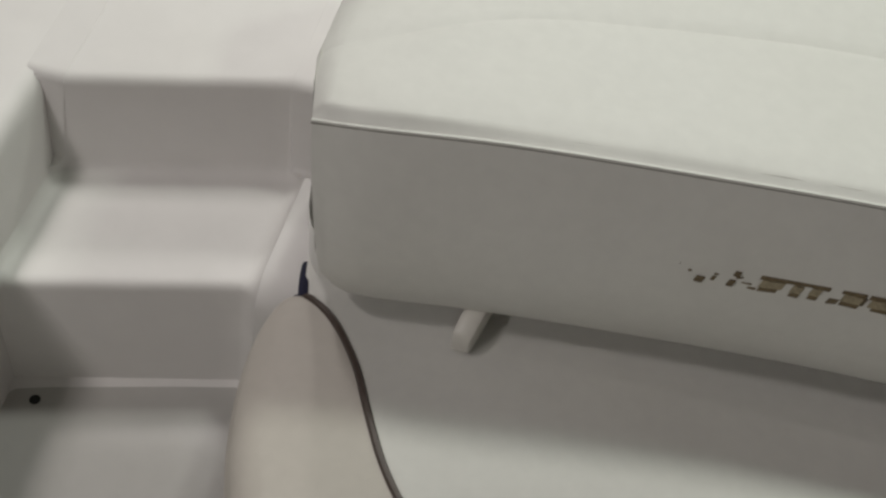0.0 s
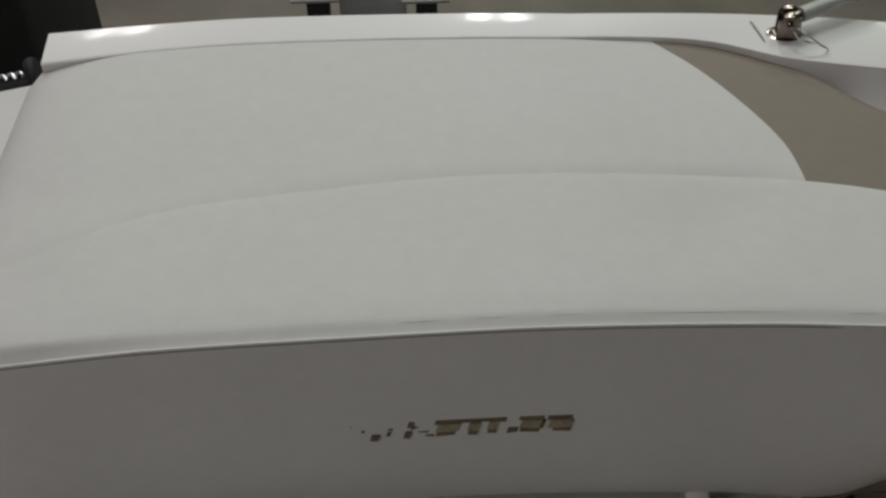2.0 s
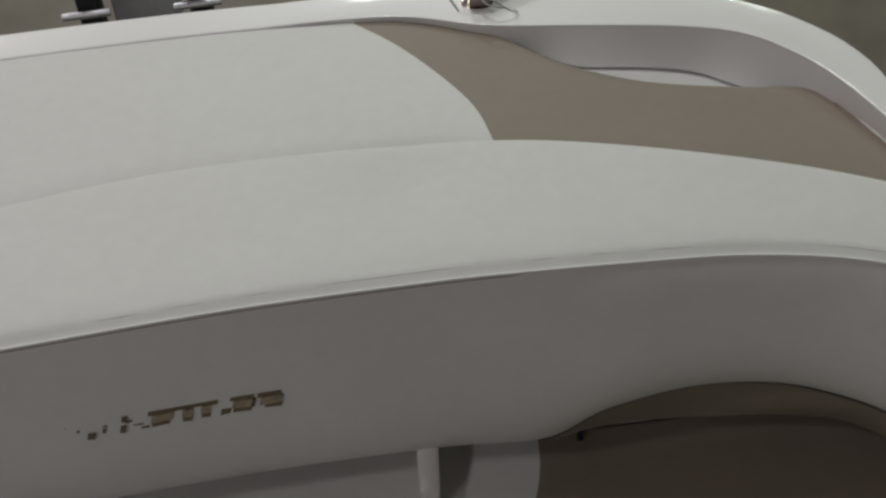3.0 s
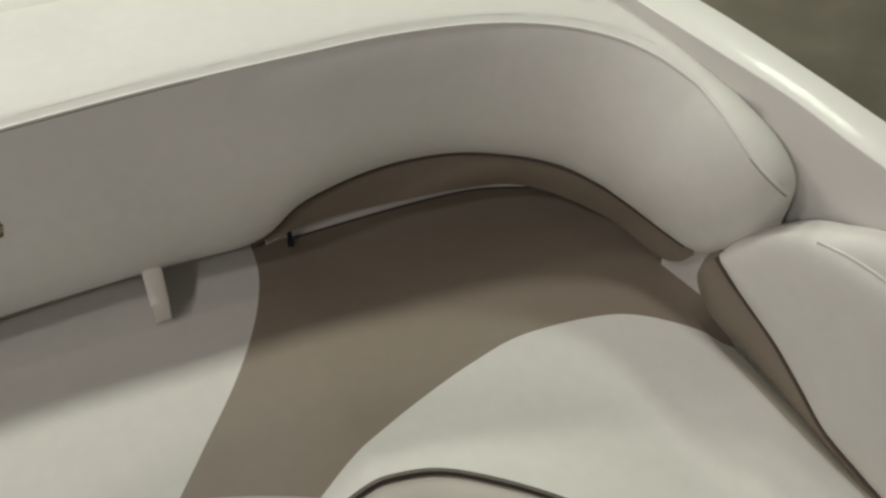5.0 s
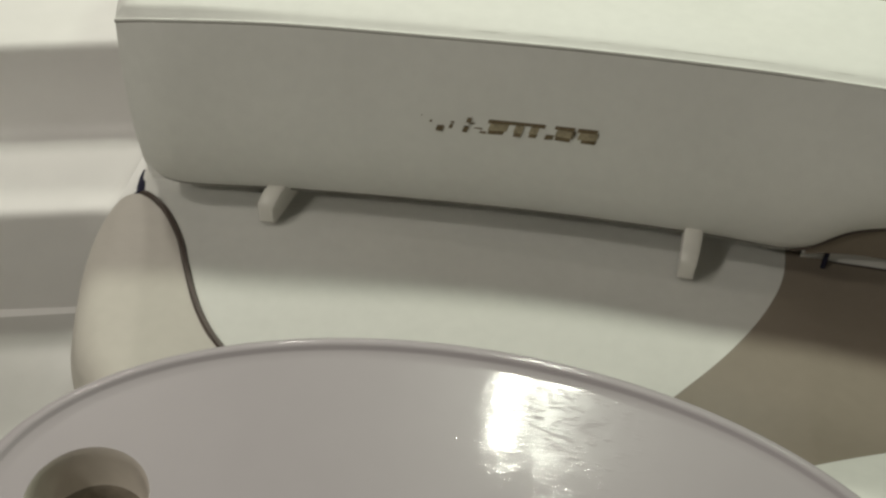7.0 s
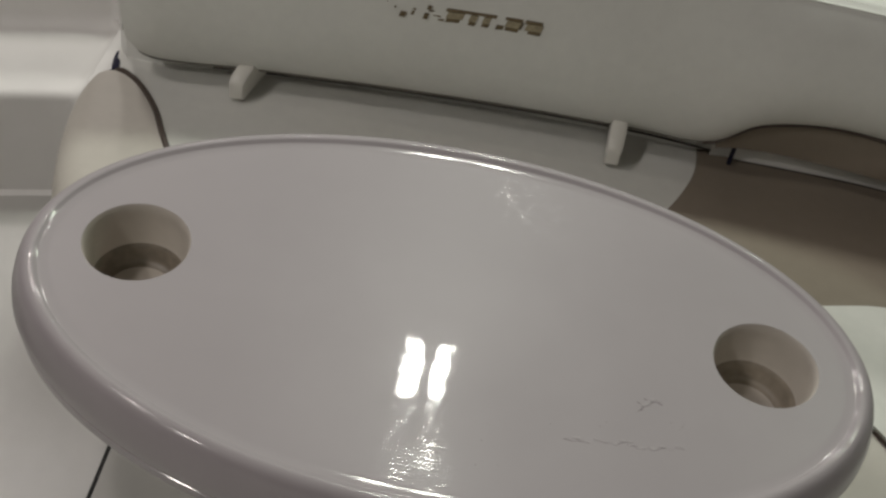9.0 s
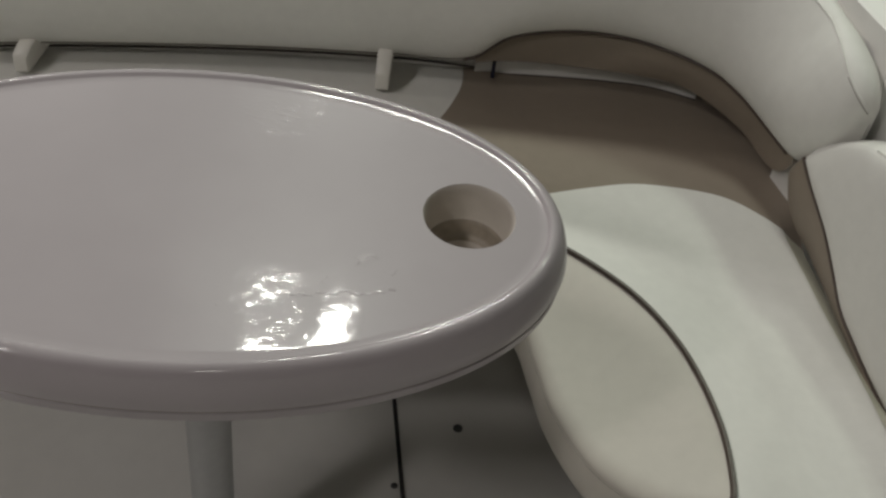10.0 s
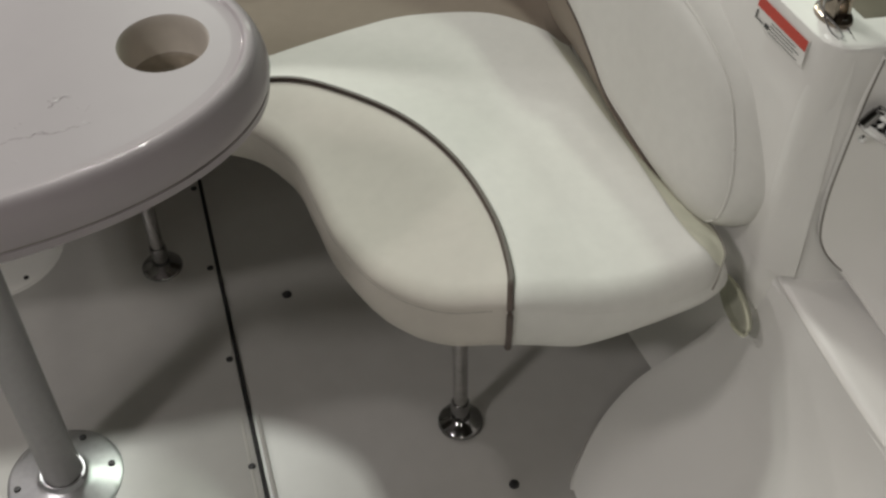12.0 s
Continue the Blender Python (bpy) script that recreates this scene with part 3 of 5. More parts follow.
def seat_height(rows):
    flat = np.array(rows)
    xy = flat.reshape(-1, flat.shape[-1])[:, :2]
    d = near(xy, FREE)
    # crisp boxed edge along the inner front, softer at both ends
    r = np.where(xy[:, 0] < -0.3, 0.040, np.interp(xy[:, 0], [0.40, 0.60], [0.022, 0.036]))
    fall = np.where(xy[:, 0] < -0.3, np.interp(xy[:, 1], [0.50, 0.66], [0.040, 0.008]), np.interp(xy[:, 0], [0.40, 0.62, 0.80], [0.012, 0.017, 0.036]))
    z = 0.370 + 0.0 * d
    # the cushion swells along the piping of its lobe and falls away at the tail
    dp = near(xy, PIPE_R[:, :2])
    z += 0.037 / (1 + (dp / 0.095) ** 2) * np.clip((xy[:, 0] - 0.22) / 0.12, 0, 1)
    z += 0.012 * np.exp(-(((xy[:, 0] + 0.05) / 0.30) ** 2 + ((xy[:, 1] - 0.56) / 0.12) ** 2))
    z -= 0.016 * np.clip((xy[:, 1] - 0.66) / 0.10, 0, 1) * np.clip((0.36 - xy[:, 0]) / 0.06, 0, 1) * np.interp(xy[:, 0], [-0.5, 0.2], [0.25, 1.0])
    z -= 0.011 * np.clip((xy[:, 1] - 0.62) / 0.09, 0, 1) * np.clip((xy[:, 0] - 0.30) / 0.08, 0, 1)
    z -= 0.020 * np.clip((-0.44 - xy[:, 0]) / 0.14, 0, 1) ** 1.5 * np.interp(xy[:, 1], [0.50, 0.66], [1.0, 0.0])
    past = np.clip(xy[:, 0] - np.interp(xy[:, 1], CREASE_X[:, 1], CREASE_X[:, 0]), 0, 0.03)
    z -= 0.55 * past * np.clip((xy[:, 1] + 0.02) / 0.06, 0, 1) * np.clip((0.46 - xy[:, 1]) / 0.05, 0, 1)
    z -= np.where(d < r, fall * (1 - np.sqrt(np.maximum(1 - ((r - d) / r) ** 2, 0))), 0)
    return np.dstack([flat[..., 0], flat[..., 1], z.reshape(flat.shape[:2])])


def seat_panel(name, a, b, mat, label=""):
    rows = np.array([a * (1 - v) + b * v for v in clustered(44)])
    return part(name, *sheet(seat_height(rows)), mat, seat, label)


seat_panel("end_panel", along(OUTER_L, 120), along(PIPE_L, 120), BEIGE, "beige vinyl end panel")
seat_panel("bench_panel", along(BENCH_L, 120), along(T0, 120), VINYL)
seat_panel("tan_panel", along(FAR, 240), along(T1, 240), TAN, "tan vinyl sweep")
seat_panel("side_panel", along(PIPE_R, 240), along(SIDE, 240), VINYL)
seat_panel("front_panel", along(PIPE_R, 160), along(FRONT_R, 160), BEIGE, "beige vinyl front lobe")
# fillers of the front strip below the table
seat_panel("front_strip", along(FRONT, 160), along(np.vstack([OUTER_L[-1:], PIPE_L[-1:], [(0.0, 0.331, 0)], T0[-1:], T1[:1], PIPE_R[:1]]), 160), VINYL)
seat_panel("end_strip", along(np.vstack([OUTER_L[-1:], PIPE_L[-1:]]), 30), along(np.vstack([OUTER_L[-1:], [(-0.335, 0.33, 0)], PIPE_L[-1:]]), 30), BEIGE)
# boxing: the side of the cushion all round its free edge
ring = np.vstack([OUTER_L, FRONT[1:], FRONT_R[1:], FLANK[::-1][1:]])
tops = seat_height(np.array([ring]))[0]
inner = outward(ring)
tail = np.interp(ring[:, 0], [0.20, 0.36, 0.50, 0.62, 0.68, 0.80], [1.0, 1.30, 1.55, 1.62, 1.5, 0.60])
rows = [tops]
for dz, ins in ((0.010, -0.004), (0.022, -0.005), (0.034, -0.002), (0.044, 0.004), (0.050, 0.014), (0.051, 0.06)):
    r = tops.copy()
    r[:, 2] = tops[:, 2] - dz * tail
    r += inner * -ins
    rows.append(r)


def wall_of(name, lo, hi, mat):
    return part(name, *sheet([r[lo:hi] for r in rows]), mat, seat)


nL, nF, nR = len(OUTER_L), len(FRONT), len(FRONT_R)
wall_of("end_boxing", 0, nL + 6, BEIGE)
wall_of("bench_boxing", nL + 5, nL + nF - 1, VINYL)
wall_of("front_boxing", nL + nF - 2, nL + nF + nR - 2, BEIGE)
wall_of("side_boxing", nL + nF + nR - 3, len(ring), VINYL)


def lay(curve, lift):
    return seat_height(np.array([curve]))[0] + [0, 0, lift]


# rear boxing of the side panel, darker and yellower than the panel, where it meets the cockpit side
BOXING_VINYL = material("yellowish_vinyl", (0.55, 0.545, 0.45), 0.5, scale=50, vary=0.06, bump=0.3, bump_scale=900, stains=0.2, spec=0.35)
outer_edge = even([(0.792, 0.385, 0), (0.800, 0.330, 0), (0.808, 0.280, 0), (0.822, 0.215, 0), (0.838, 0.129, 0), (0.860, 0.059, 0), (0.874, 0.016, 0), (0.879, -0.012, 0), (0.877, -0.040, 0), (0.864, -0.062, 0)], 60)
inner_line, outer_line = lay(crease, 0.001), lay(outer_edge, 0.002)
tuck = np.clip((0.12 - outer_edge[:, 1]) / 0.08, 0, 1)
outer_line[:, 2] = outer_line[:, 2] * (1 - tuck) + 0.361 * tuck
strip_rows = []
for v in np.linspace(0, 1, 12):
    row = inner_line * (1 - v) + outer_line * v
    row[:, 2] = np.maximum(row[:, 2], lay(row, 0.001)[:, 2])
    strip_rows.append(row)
part("rear_boxing", *sheet(strip_rows), BOXING_VINYL, seat, "yellowed white vinyl boxing")
part("rear_seam", *tube(np.vstack([strip_rows[-1][44:], [(0.858, -0.071, 0.352), (0.850, -0.078, 0.342)]]), 0.0014, 5), SHADE_AND_JOINT, seat, "dark sewn seam")
part("piping", *tube(lay(PIPE_L, 0.001), 0.0042, 6), PIPING, seat, "dark brown piping")
drop = tops[nL + nF + nR - 3] + [0, -0.0015, 0.003], rows[1][nL + nF + nR - 3], rows[2][nL + nF + nR - 3], rows[4][nL + nF + nR - 3], rows[5][nL + nF + nR - 3]
part("piping", *tube(even(np.vstack([lay(PIPE_R, 0.0022)[:-3], [p + np.array([0, -0.002, 0]) for p in drop]]), 130), 0.0042, 6), PIPING, seat, "dark brown piping")
part("stitching", *tube(even(lay(FRONT_R, 0.0)[4:-2] + [0, 0, -0.002], 80), 0.0011, 5), THREAD, seat)


def leg(x, y):
    v = [tube([(x, y, 0.0), (x, y, 0.345)], 0.0105, 16)]
    ob = part("leg", *v[0], DULL, seat, "dull chrome leg")
    part("socket", *lathe([(0.0105, 0.05), (0.0125, 0.05), (0.0135, 0.044), (0.0135, 0.014), (0.018, 0.010), (0.0300, 0.006), (0.0325, 0.003), (0.0325, 0.0), (0.0, 0.0)], 28, x, y), STEEL, ob)
    return ob


leg(0.148, 0.408)
leg(0.559, 0.023)
tag = thing("pull_tag", "dark webbing pull tag at the seat corner", "tag")
part("loop", *join(tube([(-0.531, 0.675, 0.362), (-0.534, 0.686, 0.364), (-0.538, 0.705, 0.361), (-0.541, 0.722, 0.355)], 0.0064, 8), tube([(-0.531, 0.677, 0.362), (-0.539, 0.674, 0.360), (-0.547, 0.666, 0.354)], 0.0028, 6)), NAVY, tag)

# ---- oval table ----
table = thing("oval_table", "glossy grey-white oval table with two cup wells on a pedestal", "table")
TX, TY, TA, TB, TZ = 0.0, -0.006, 0.356, 0.2045, 0.754
CUPS = [(-0.265, 0.0), (0.265, 0.0)]


def oval(inset, z, n=160):
    return [(TX + (TA - inset) * math.cos(a), TY + (TB - inset) * math.sin(a), z) for a in np.linspace(0, 2 * math.pi, n, endpoint=False)]


def plate_with_holes(z, inset, holes, r):
    bm = bmesh.new()
    loops = [oval(inset, z)] + [[(cx + r * math.cos(a), cy + r * math.sin(a), z) for a in np.linspace(0, 2 * math.pi, 40, endpoint=False)] for cx, cy in holes]
    for lp in loops:
        vs = [bm.verts.new(p) for p in lp]
        for i in range(len(vs)):
            bm.edges.new((vs[i], vs[(i + 1) % len(vs)]))
    bmesh.ops.triangle_fill(bm, edges=bm.edges[:], use_beauty=True, normal=(0, 0, 1))
    bm.verts.index_update()
    out = [tuple(v.co) for v in bm.verts], [tuple(v.index for v in f.verts) for f in bm.faces]
    bm.free()
    return out


part("tabletop", *plate_with_holes(TZ - 0.0016, 0.026, CUPS, 0.0445), TABLE, table)
part("rim", *sheet([oval(i, TZ + z) for i, z in ((0.026, -0.0016), (0.0175, -0.0016), (0.0158, -0.0010), (0.0142, 0.0004), (0.0125, 0.0012), (0.0100, 0.0013), (0.0070, 0.0006), (0.0042, -0.0012), (0.0014, -0.0045), (-0.0010, -0.0090), (-0.0032, -0.015), (-0.006, -0.026), (-0.007, -0.036), (-0.005, -0.0445), (-0.0035, -0.0455), (-0.0035, -0.0470), (-0.005, -0.048), (-0.004, -0.058), (0.004, -0.063), (0.06, -0.064))], True), TABLE_RIM, table)
part("rim_joint", *sheet([oval(i, TZ + z) for i, z in ((-0.0042, -0.0452), (-0.0046, -0.0460), (-0.0042, -0.0468))], True), SHADE_AND_JOINT, table, "dark joint line")
part("underside", *plate_with_holes(TZ - 0.064, 0.06, CUPS, 0.036), TABLE, table)
for cx, cy in CUPS:
    well = part("cup_well", *lathe([(0.0450, TZ - 0.0016), (0.0440, TZ - 0.0025), (0.0425, TZ - 0.006), (0.0418, TZ - 0.012), (0.0405, TZ - 0.040), (0.0392, TZ - 0.0440)], 40, cx, cy), WELL, table)
    # dark ring drawn where the step shades the foot of the well
    part("shade_ring", *lathe([(0.0392, TZ - 0.0440), (0.0375, TZ - 0.0460), (0.0362, TZ - 0.0500), (0.0355, TZ - 0.0600), (0.0330, TZ - 0.0630), (0.0290, TZ - 0.0640)], 40, cx, cy), WELL_SHADE, well, "brown grime round the foot of the well")
    part("well_floor", *lathe([(0.0290, TZ - 0.0640), (0.0240, TZ - 0.0645), (0.0, TZ - 0.0645)], 40, cx, cy), WELL, well, "pale worn bottom of the cup well")
part("pole", *tube([(0, 0.036, 0.0), (0, 0.036, TZ - 0.062)], 0.0265, 32), POLE, table, "satin aluminium pole")
base = part("base_plate", *lathe([(0.028, 0.022), (0.031, 0.022), (0.033, 0.012), (0.040, 0.008), (0.074, 0.006), (0.080, 0.003), (0.080, 0.0)], 48, 0, 0.036), ALU, table, "round spun aluminium base plate")
for k in range(6):
    a = radians(8 + 60 * k)
    part("screw", *lathe([(0.0, 0.0095), (0.004, 0.0090), (0.0052, 0.0075), (0.0052, 0.005)], 12, 0.065 * math.cos(a), 0.036 + 0.065 * math.sin(a)), DARK, base)

# a crinkled crack with lifted flakes, and small nicks in the tabletop
def flake(x, y, r, lean, rng):
    """A low chip of the glossy skin that leans towards the front edge of the table."""
    n = 6
    a0 = rng.uniform(0, 6.28)
    ring = []
    for k in range(n):
        a = a0 + 2 * math.pi * k / n
        dx, dy = r * 1.9 * math.cos(a) * rng.uniform(0.7, 1.2), r * math.sin(a) * rng.uniform(0.6, 1.2)
        ring.append((x + dx, y + dy, TZ - 0.0013 + dy * math.tan(lean) + dx * rng.uniform(-0.03, 0.03)))
    low = [(a, b, TZ - 0.0022) for a, b, c in ring]
    return ring + low, [tuple(range(n))] + [(k, k + n, (k + 1) % n + n, (k + 1) % n) for k in range(n)]


rng = random.Random(9)
for path, r in (([(0.103, -0.116), (0.125, -0.113), (0.147, -0.109), (0.172, -0.108), (0.197, -0.102)], 0.0005), ([(0.160, -0.074), (0.170, -0.064), (0.180, -0.060)], 0.0004)):
    run = even([(a, b, 0) for a, b in path], 34)
    pts = [(x + rng.uniform(-0.0012, 0.0012), y + rng.uniform(-0.0016, 0.0016), TZ - 0.0016 - r * 0.35) for x, y, z in run]
    line = part("crack", *tube(pts, [r * rng.uniform(0.2, 1.3) for q in pts], 7), TABLE, table)
    for x, y, z in pts[4::3]:
        wide = rng.uniform(1.5, 3.6) * r
        part("flake", *flake(x + rng.uniform(-0.004, 0.004), y + rng.uniform(-0.002, 0.004), wide, radians(rng.uniform(-1.0, 8.0)), rng), CHIP, line, "lifted glossy flake", smooth=False)
rng = random.Random(4)
for k in range(16):
    nx, ny = 0.11 + rng.uniform(-0.10, 0.10), -0.11 + rng.uniform(-0.05, 0.045)
    if (nx / 0.32) ** 2 + ((ny + 0.006) / 0.17) ** 2 < 1:
        r = rng.uniform(0.0006, 0.0014)
        part("nick", *lathe([(0.0, 0.0003), (r * 0.6, 0.00022), (r, -0.0003)], 8, 0, 0), TABLE, table).location = (nx, ny, TZ - 0.0016)

# ---- moulded side deck with steps, beside the pad ----
def step_line(y0, slope, z):
    return lambda x: (x, y0 + slope * (x + 0.75), z)


E1, E2, E3, E4 = step_line(0.944, 0.29, 0.372), step_line(0.918, 0.28, 0.226), step_line(0.724, 0.286, 0.229), step_line(0.698, 0.272, 0.05)
LEFT_X, RIGHT_X = -0.909, -0.640
xs = np.linspace(LEFT_X, RIGHT_X, 14)


def stair_profile(x):
    """Points up the steps with their rounded edges, and how far each one is filleted into the wall below the pad."""
    prof = [E4(x), E3(x), E2(x), E1(x), (x, 1.379 + 0.336 * (x + 0.75), 0.375)]
    p, soft = [np.array(prof[0]) + [0, -0.03, -0.012], np.array(prof[0], float)], [0.02, 0.02]
    for i in (1, 2, 3):
        a, c, b = np.array(prof[i - 1]), np.array(prof[i]), np.array(prof[i + 1])
        r = 0.016 if i in (1, 3) else 0.026
        ua, ub = (a - c) / np.linalg.norm(a - c), (b - c) / np.linalg.norm(b - c)
        for w in np.linspace(0, 1, 7):
            p.append(c + ua * r * (1 - w) ** 2 + ub * r * w ** 2)
            soft.append((0.030, 0.034 - 0.026 * w, 0.0005)[i - 1])
    p += [np.array(prof[4]), np.array(prof[4]) + [0, 0.012, -0.006], np.array(prof[4]) + [0, 0.016, -0.03], np.array(prof[4]) + [0, 0.016, -0.4]]
    soft += [0.0005] * 4
    return np.array(p), np.array(soft)


def stair_rows():
    mids = [stair_profile(x)[0] for x in xs]
    out = []
    # coved into the side of the channel, then straight up
    for side, x0, m in ((-1, LEFT_X, mids[0]), (1, RIGHT_X, mids[-1])):
        soft = stair_profile(x0)[1] if side > 0 else np.interp(np.arange(len(m)), [9, 15, 16], [0.024, 0.006, 0.0005])
        t = np.gradient(m, axis=0)
        n = np.stack([0 * t[:, 0], -t[:, 2], t[:, 1]], 1)
        n /= np.linalg.norm(n, axis=1, keepdims=True)
        strip = []
        for a in np.linspace(0.2, math.pi / 2, 7):
            q = m + n * (soft * (1 - math.cos(a)))[:, None]
            q[:, 0] = x0 + side * soft * math.sin(a)
            strip.append(q)
        last = strip[-1].copy()
        last[:, 0] += side * 0.05
        strip.append(last)
        out.append(strip)
    return out[0][::-1] + mids + out[1]


tagged(part("side_deck", *sheet(stair_rows()), DECK), "white moulded fibreglass steps up to the stern deck", "steps", kind="structure")
# the deck beside the channel of the steps, its inner edge rounded over into the channel's wall
D = []
for y in np.linspace(0.15, 1.30, 30):
    lift = 0.372 + 0.006 * min(max((y - 0.9) / 0.4, 0), 1)
    lean_x = [(-0.919, -0.02), (-0.923, 0.10), (-0.930, 0.24), (-0.936, lift - 0.030), (-0.941, lift - 0.014), (-0.950, lift - 0.004), (-0.964, lift - 0.0005), (-1.0, lift + 0.001), (-1.10, lift + 0.001), (-1.24, lift - 0.01), (-1.27, lift - 0.05), (-1.28, 0.0)]
    D.append([(x, y, z) for x, z in lean_x])
tagged(part("deck_side", *sheet(D), DECK), "white moulded deck beside the channel of the steps", "deck", kind="structure")

# ---- transom and coaming ----
C_OUT = even([(-0.532, 1.170, 0), (-0.40, 1.189, 0), (-0.263, 1.202, 0), (0.0, 1.210, 0), (0.258, 1.202, 0), (0.429, 1.182, 0), (0.540, 1.140, 0), (0.625, 1.082, 0), (0.685, 1.020, 0), (0.712, 0.968, 0), (0.720, 0.930, 0), (0.7235, 0.890, 0), (0.737, 0.850, 0), (0.757, 0.812, 0), (0.776, 0.780, 0), (0.792, 0.740, 0), (0.817, 0.680, 0), (0.850, 0.585, 0), (0.880, 0.478, 0), (0.912, 0.353, 0), (0.955, 0.17, 0), (0.990, 0.0, 0), (1.004, -0.062, 0)], 120)
C_IN = even([(-0.528, 1.110, 0), (-0.40, 1.135, 0), (-0.258, 1.151, 0), (0.0, 1.161, 0), (0.200, 1.152, 0), (0.310, 1.112, 0), (0.420, 1.088, 0), (0.524, 1.062, 0), (0.590, 1.034, 0), (0.640, 0.985, 0), (0.668, 0.940, 0), (0.688, 0.893, 0), (0.704, 0.846, 0), (0.718, 0.800, 0), (0.732, 0.757, 0), (0.762, 0.672, 0), (0.786, 0.600, 0), (0.812, 0.520, 0), (0.836, 0.443, 0), (0.852, 0.365, 0), (0.864, 0.313, 0), (0.878, 0.223, 0), (0.894, 0.128, 0), (0.912, 0.040, 0), (0.922, -0.006, 0), (0.9275, -0.030, 0), (0.934, -0.047, 0), (0.946, -0.058, 0), (0.962, -0.062, 0)], 120)
zr = np.interp(np.arange(120), [0, 30, 48, 60, 119], [0.651, 0.652, 0.664, 0.676, 0.680])
zin = np.interp(np.arange(120), [0, 30, 45, 55, 70, 80, 119], [0.62, 0.62, 0.58, 0.57, 0.60, 0.50, 0.34])
lean = np.interp(np.arange(120), [0, 35, 48, 60, 75, 119], [0.0, 0.0, 0.012, 0.012, 0.01, -0.012])
C = []
for w, dz in ((-0.25, -0.75), (-0.18, -0.10), (-0.03, -0.022), (0.01, -0.006), (0.07, 0.0), (0.93, 0.0), (0.975, -0.0012), (1.0, -0.006)):
    row = C_OUT * (1 - w) + C_IN * w
    row[:, 2] = zr + dz * (np.interp(np.arange(120), [30, 45], [0.25, 1.0]) if w > 0.5 else 1.0)
    C.append(row)
n_in = outward(C_IN)
# behind the tan inlay the wall leans in to the recess floor
in_recess = (C_IN[:, 1] > 0.93) & (C_IN[:, 0] > 0.30)
lean = np.where(in_recess, np.interp(C_IN[:, 0], [0.30, 0.36, 0.41, 0.44, 0.46, 0.515, 0.542, 0.565, 0.59, 0.62, 0.66], [0.0, -0.014, -0.026, -0.028, -0.025, -0.022, -0.022, -0.026, -0.032, -0.030, -0.014]), lean)
lean = np.where((C_IN[:, 1] > 0.78) & (C_IN[:, 1] <= 0.93) & (C_IN[:, 0] > 0), np.interp(C_IN[:, 1], [0.78, 0.93], [0.010, -0.015]), lean)
zin = np.where(in_recess & (C_IN[:, 0] > 0.36), 0.627, zin)
low = C_IN.copy() + n_in * -lean[:, None]
low[:, 2] = zin
C.append(low)
# the foot of the wall turns under above the recess floor
under_cut = low + n_in * np.where(in_recess, -0.007, 0.0)[:, None]
under_cut[:, 2] -= 0.006
C.append(under_cut)
tagged(part("coaming", *sheet(C), GEL), "white gelcoat coaming round the stern and gunwale", "coaming", kind="structure")
bead = even([(x + 0.001, y, 0.6495) for x, y, z in RIGHT[1:-1:4]], 40)
tagged(part("coaming_bead", *tube(bead, 0.0024, 6), GEL), "fine white bead between the tan inlay and the coaming", "bead", kind="structure")
# recess floor between the tan inlay and the coaming
rec_a = along(np.array([(x, y - 0.012, 0.627) for x, y, z in REAR_TAN[5:]]), 30)
rec_b = along(np.array([(x, y + 0.01, 0.6205) for x, y, z in C_IN[C_IN[:, 1] > 0.93] if x > 0.30]), 30)
tagged(part("recess_floor", *sheet(ruled(rec_a, rec_b, 5)), DECK), "white moulded recess beside the tan inlay", "recess", kind="structure")
# engine box below the pad
tagged(part("engine_box", *box(-0.522, 0.70, 0.80, 1.14, 0.0, 0.60, 0.012), GEL), "white moulded engine box under the sun pad", "engine box", kind="structure")

# side deck: groove and drain
tagged(part("deck_groove", *tube([(-0.864, 1.117, 0.3735), (-0.875, 1.145, 0.3745), (-0.893, 1.23, 0.3755), (-0.912, 1.318, 0.376)], 0.0022, 6), GAP), "dark drain groove moulded into the side deck", "groove", kind="structure")
drain = thing("deck_drain", "small dark drain hole by the foot of the steps", "drain")
part("bore", *lathe([(0.0, 0.0), (0.006, 0.0012), (0.0075, 0.0)], 14), GAP, drain)
placed(drain, pose(-0.884, 0.629, rise(-0.884, 0.629) - 0.0035))

# ---- starboard liner, ledge and locker door ----
def ledge_x(y):
    return float(np.interp(y, [-2.4, -0.32, -0.24, -0.17, -0.10, -0.05], [0.985, 0.970, 0.960, 0.953, 0.946, 0.939]))


L = []
for y in np.linspace(-0.033, 0.62, 34):
    xi = float(np.interp(-y, -C_IN[60:, 1], C_IN[60:, 0]))
    L.append([(x, y, z) for x, z in ((xi + 0.006, 0.655), (xi - 0.002, 0.60), (xi - 0.006, 0.52), (xi - 0.008, 0.42), (xi - 0.009, 0.30), (xi - 0.010, 0.16), (xi - 0.014, 0.05), (xi - 0.024, 0.016), (xi - 0.050, -0.003))])
tagged(part("liner_side", *sheet(L), GEL), "white moulded cockpit side below the gunwale", "liner", kind="structure")
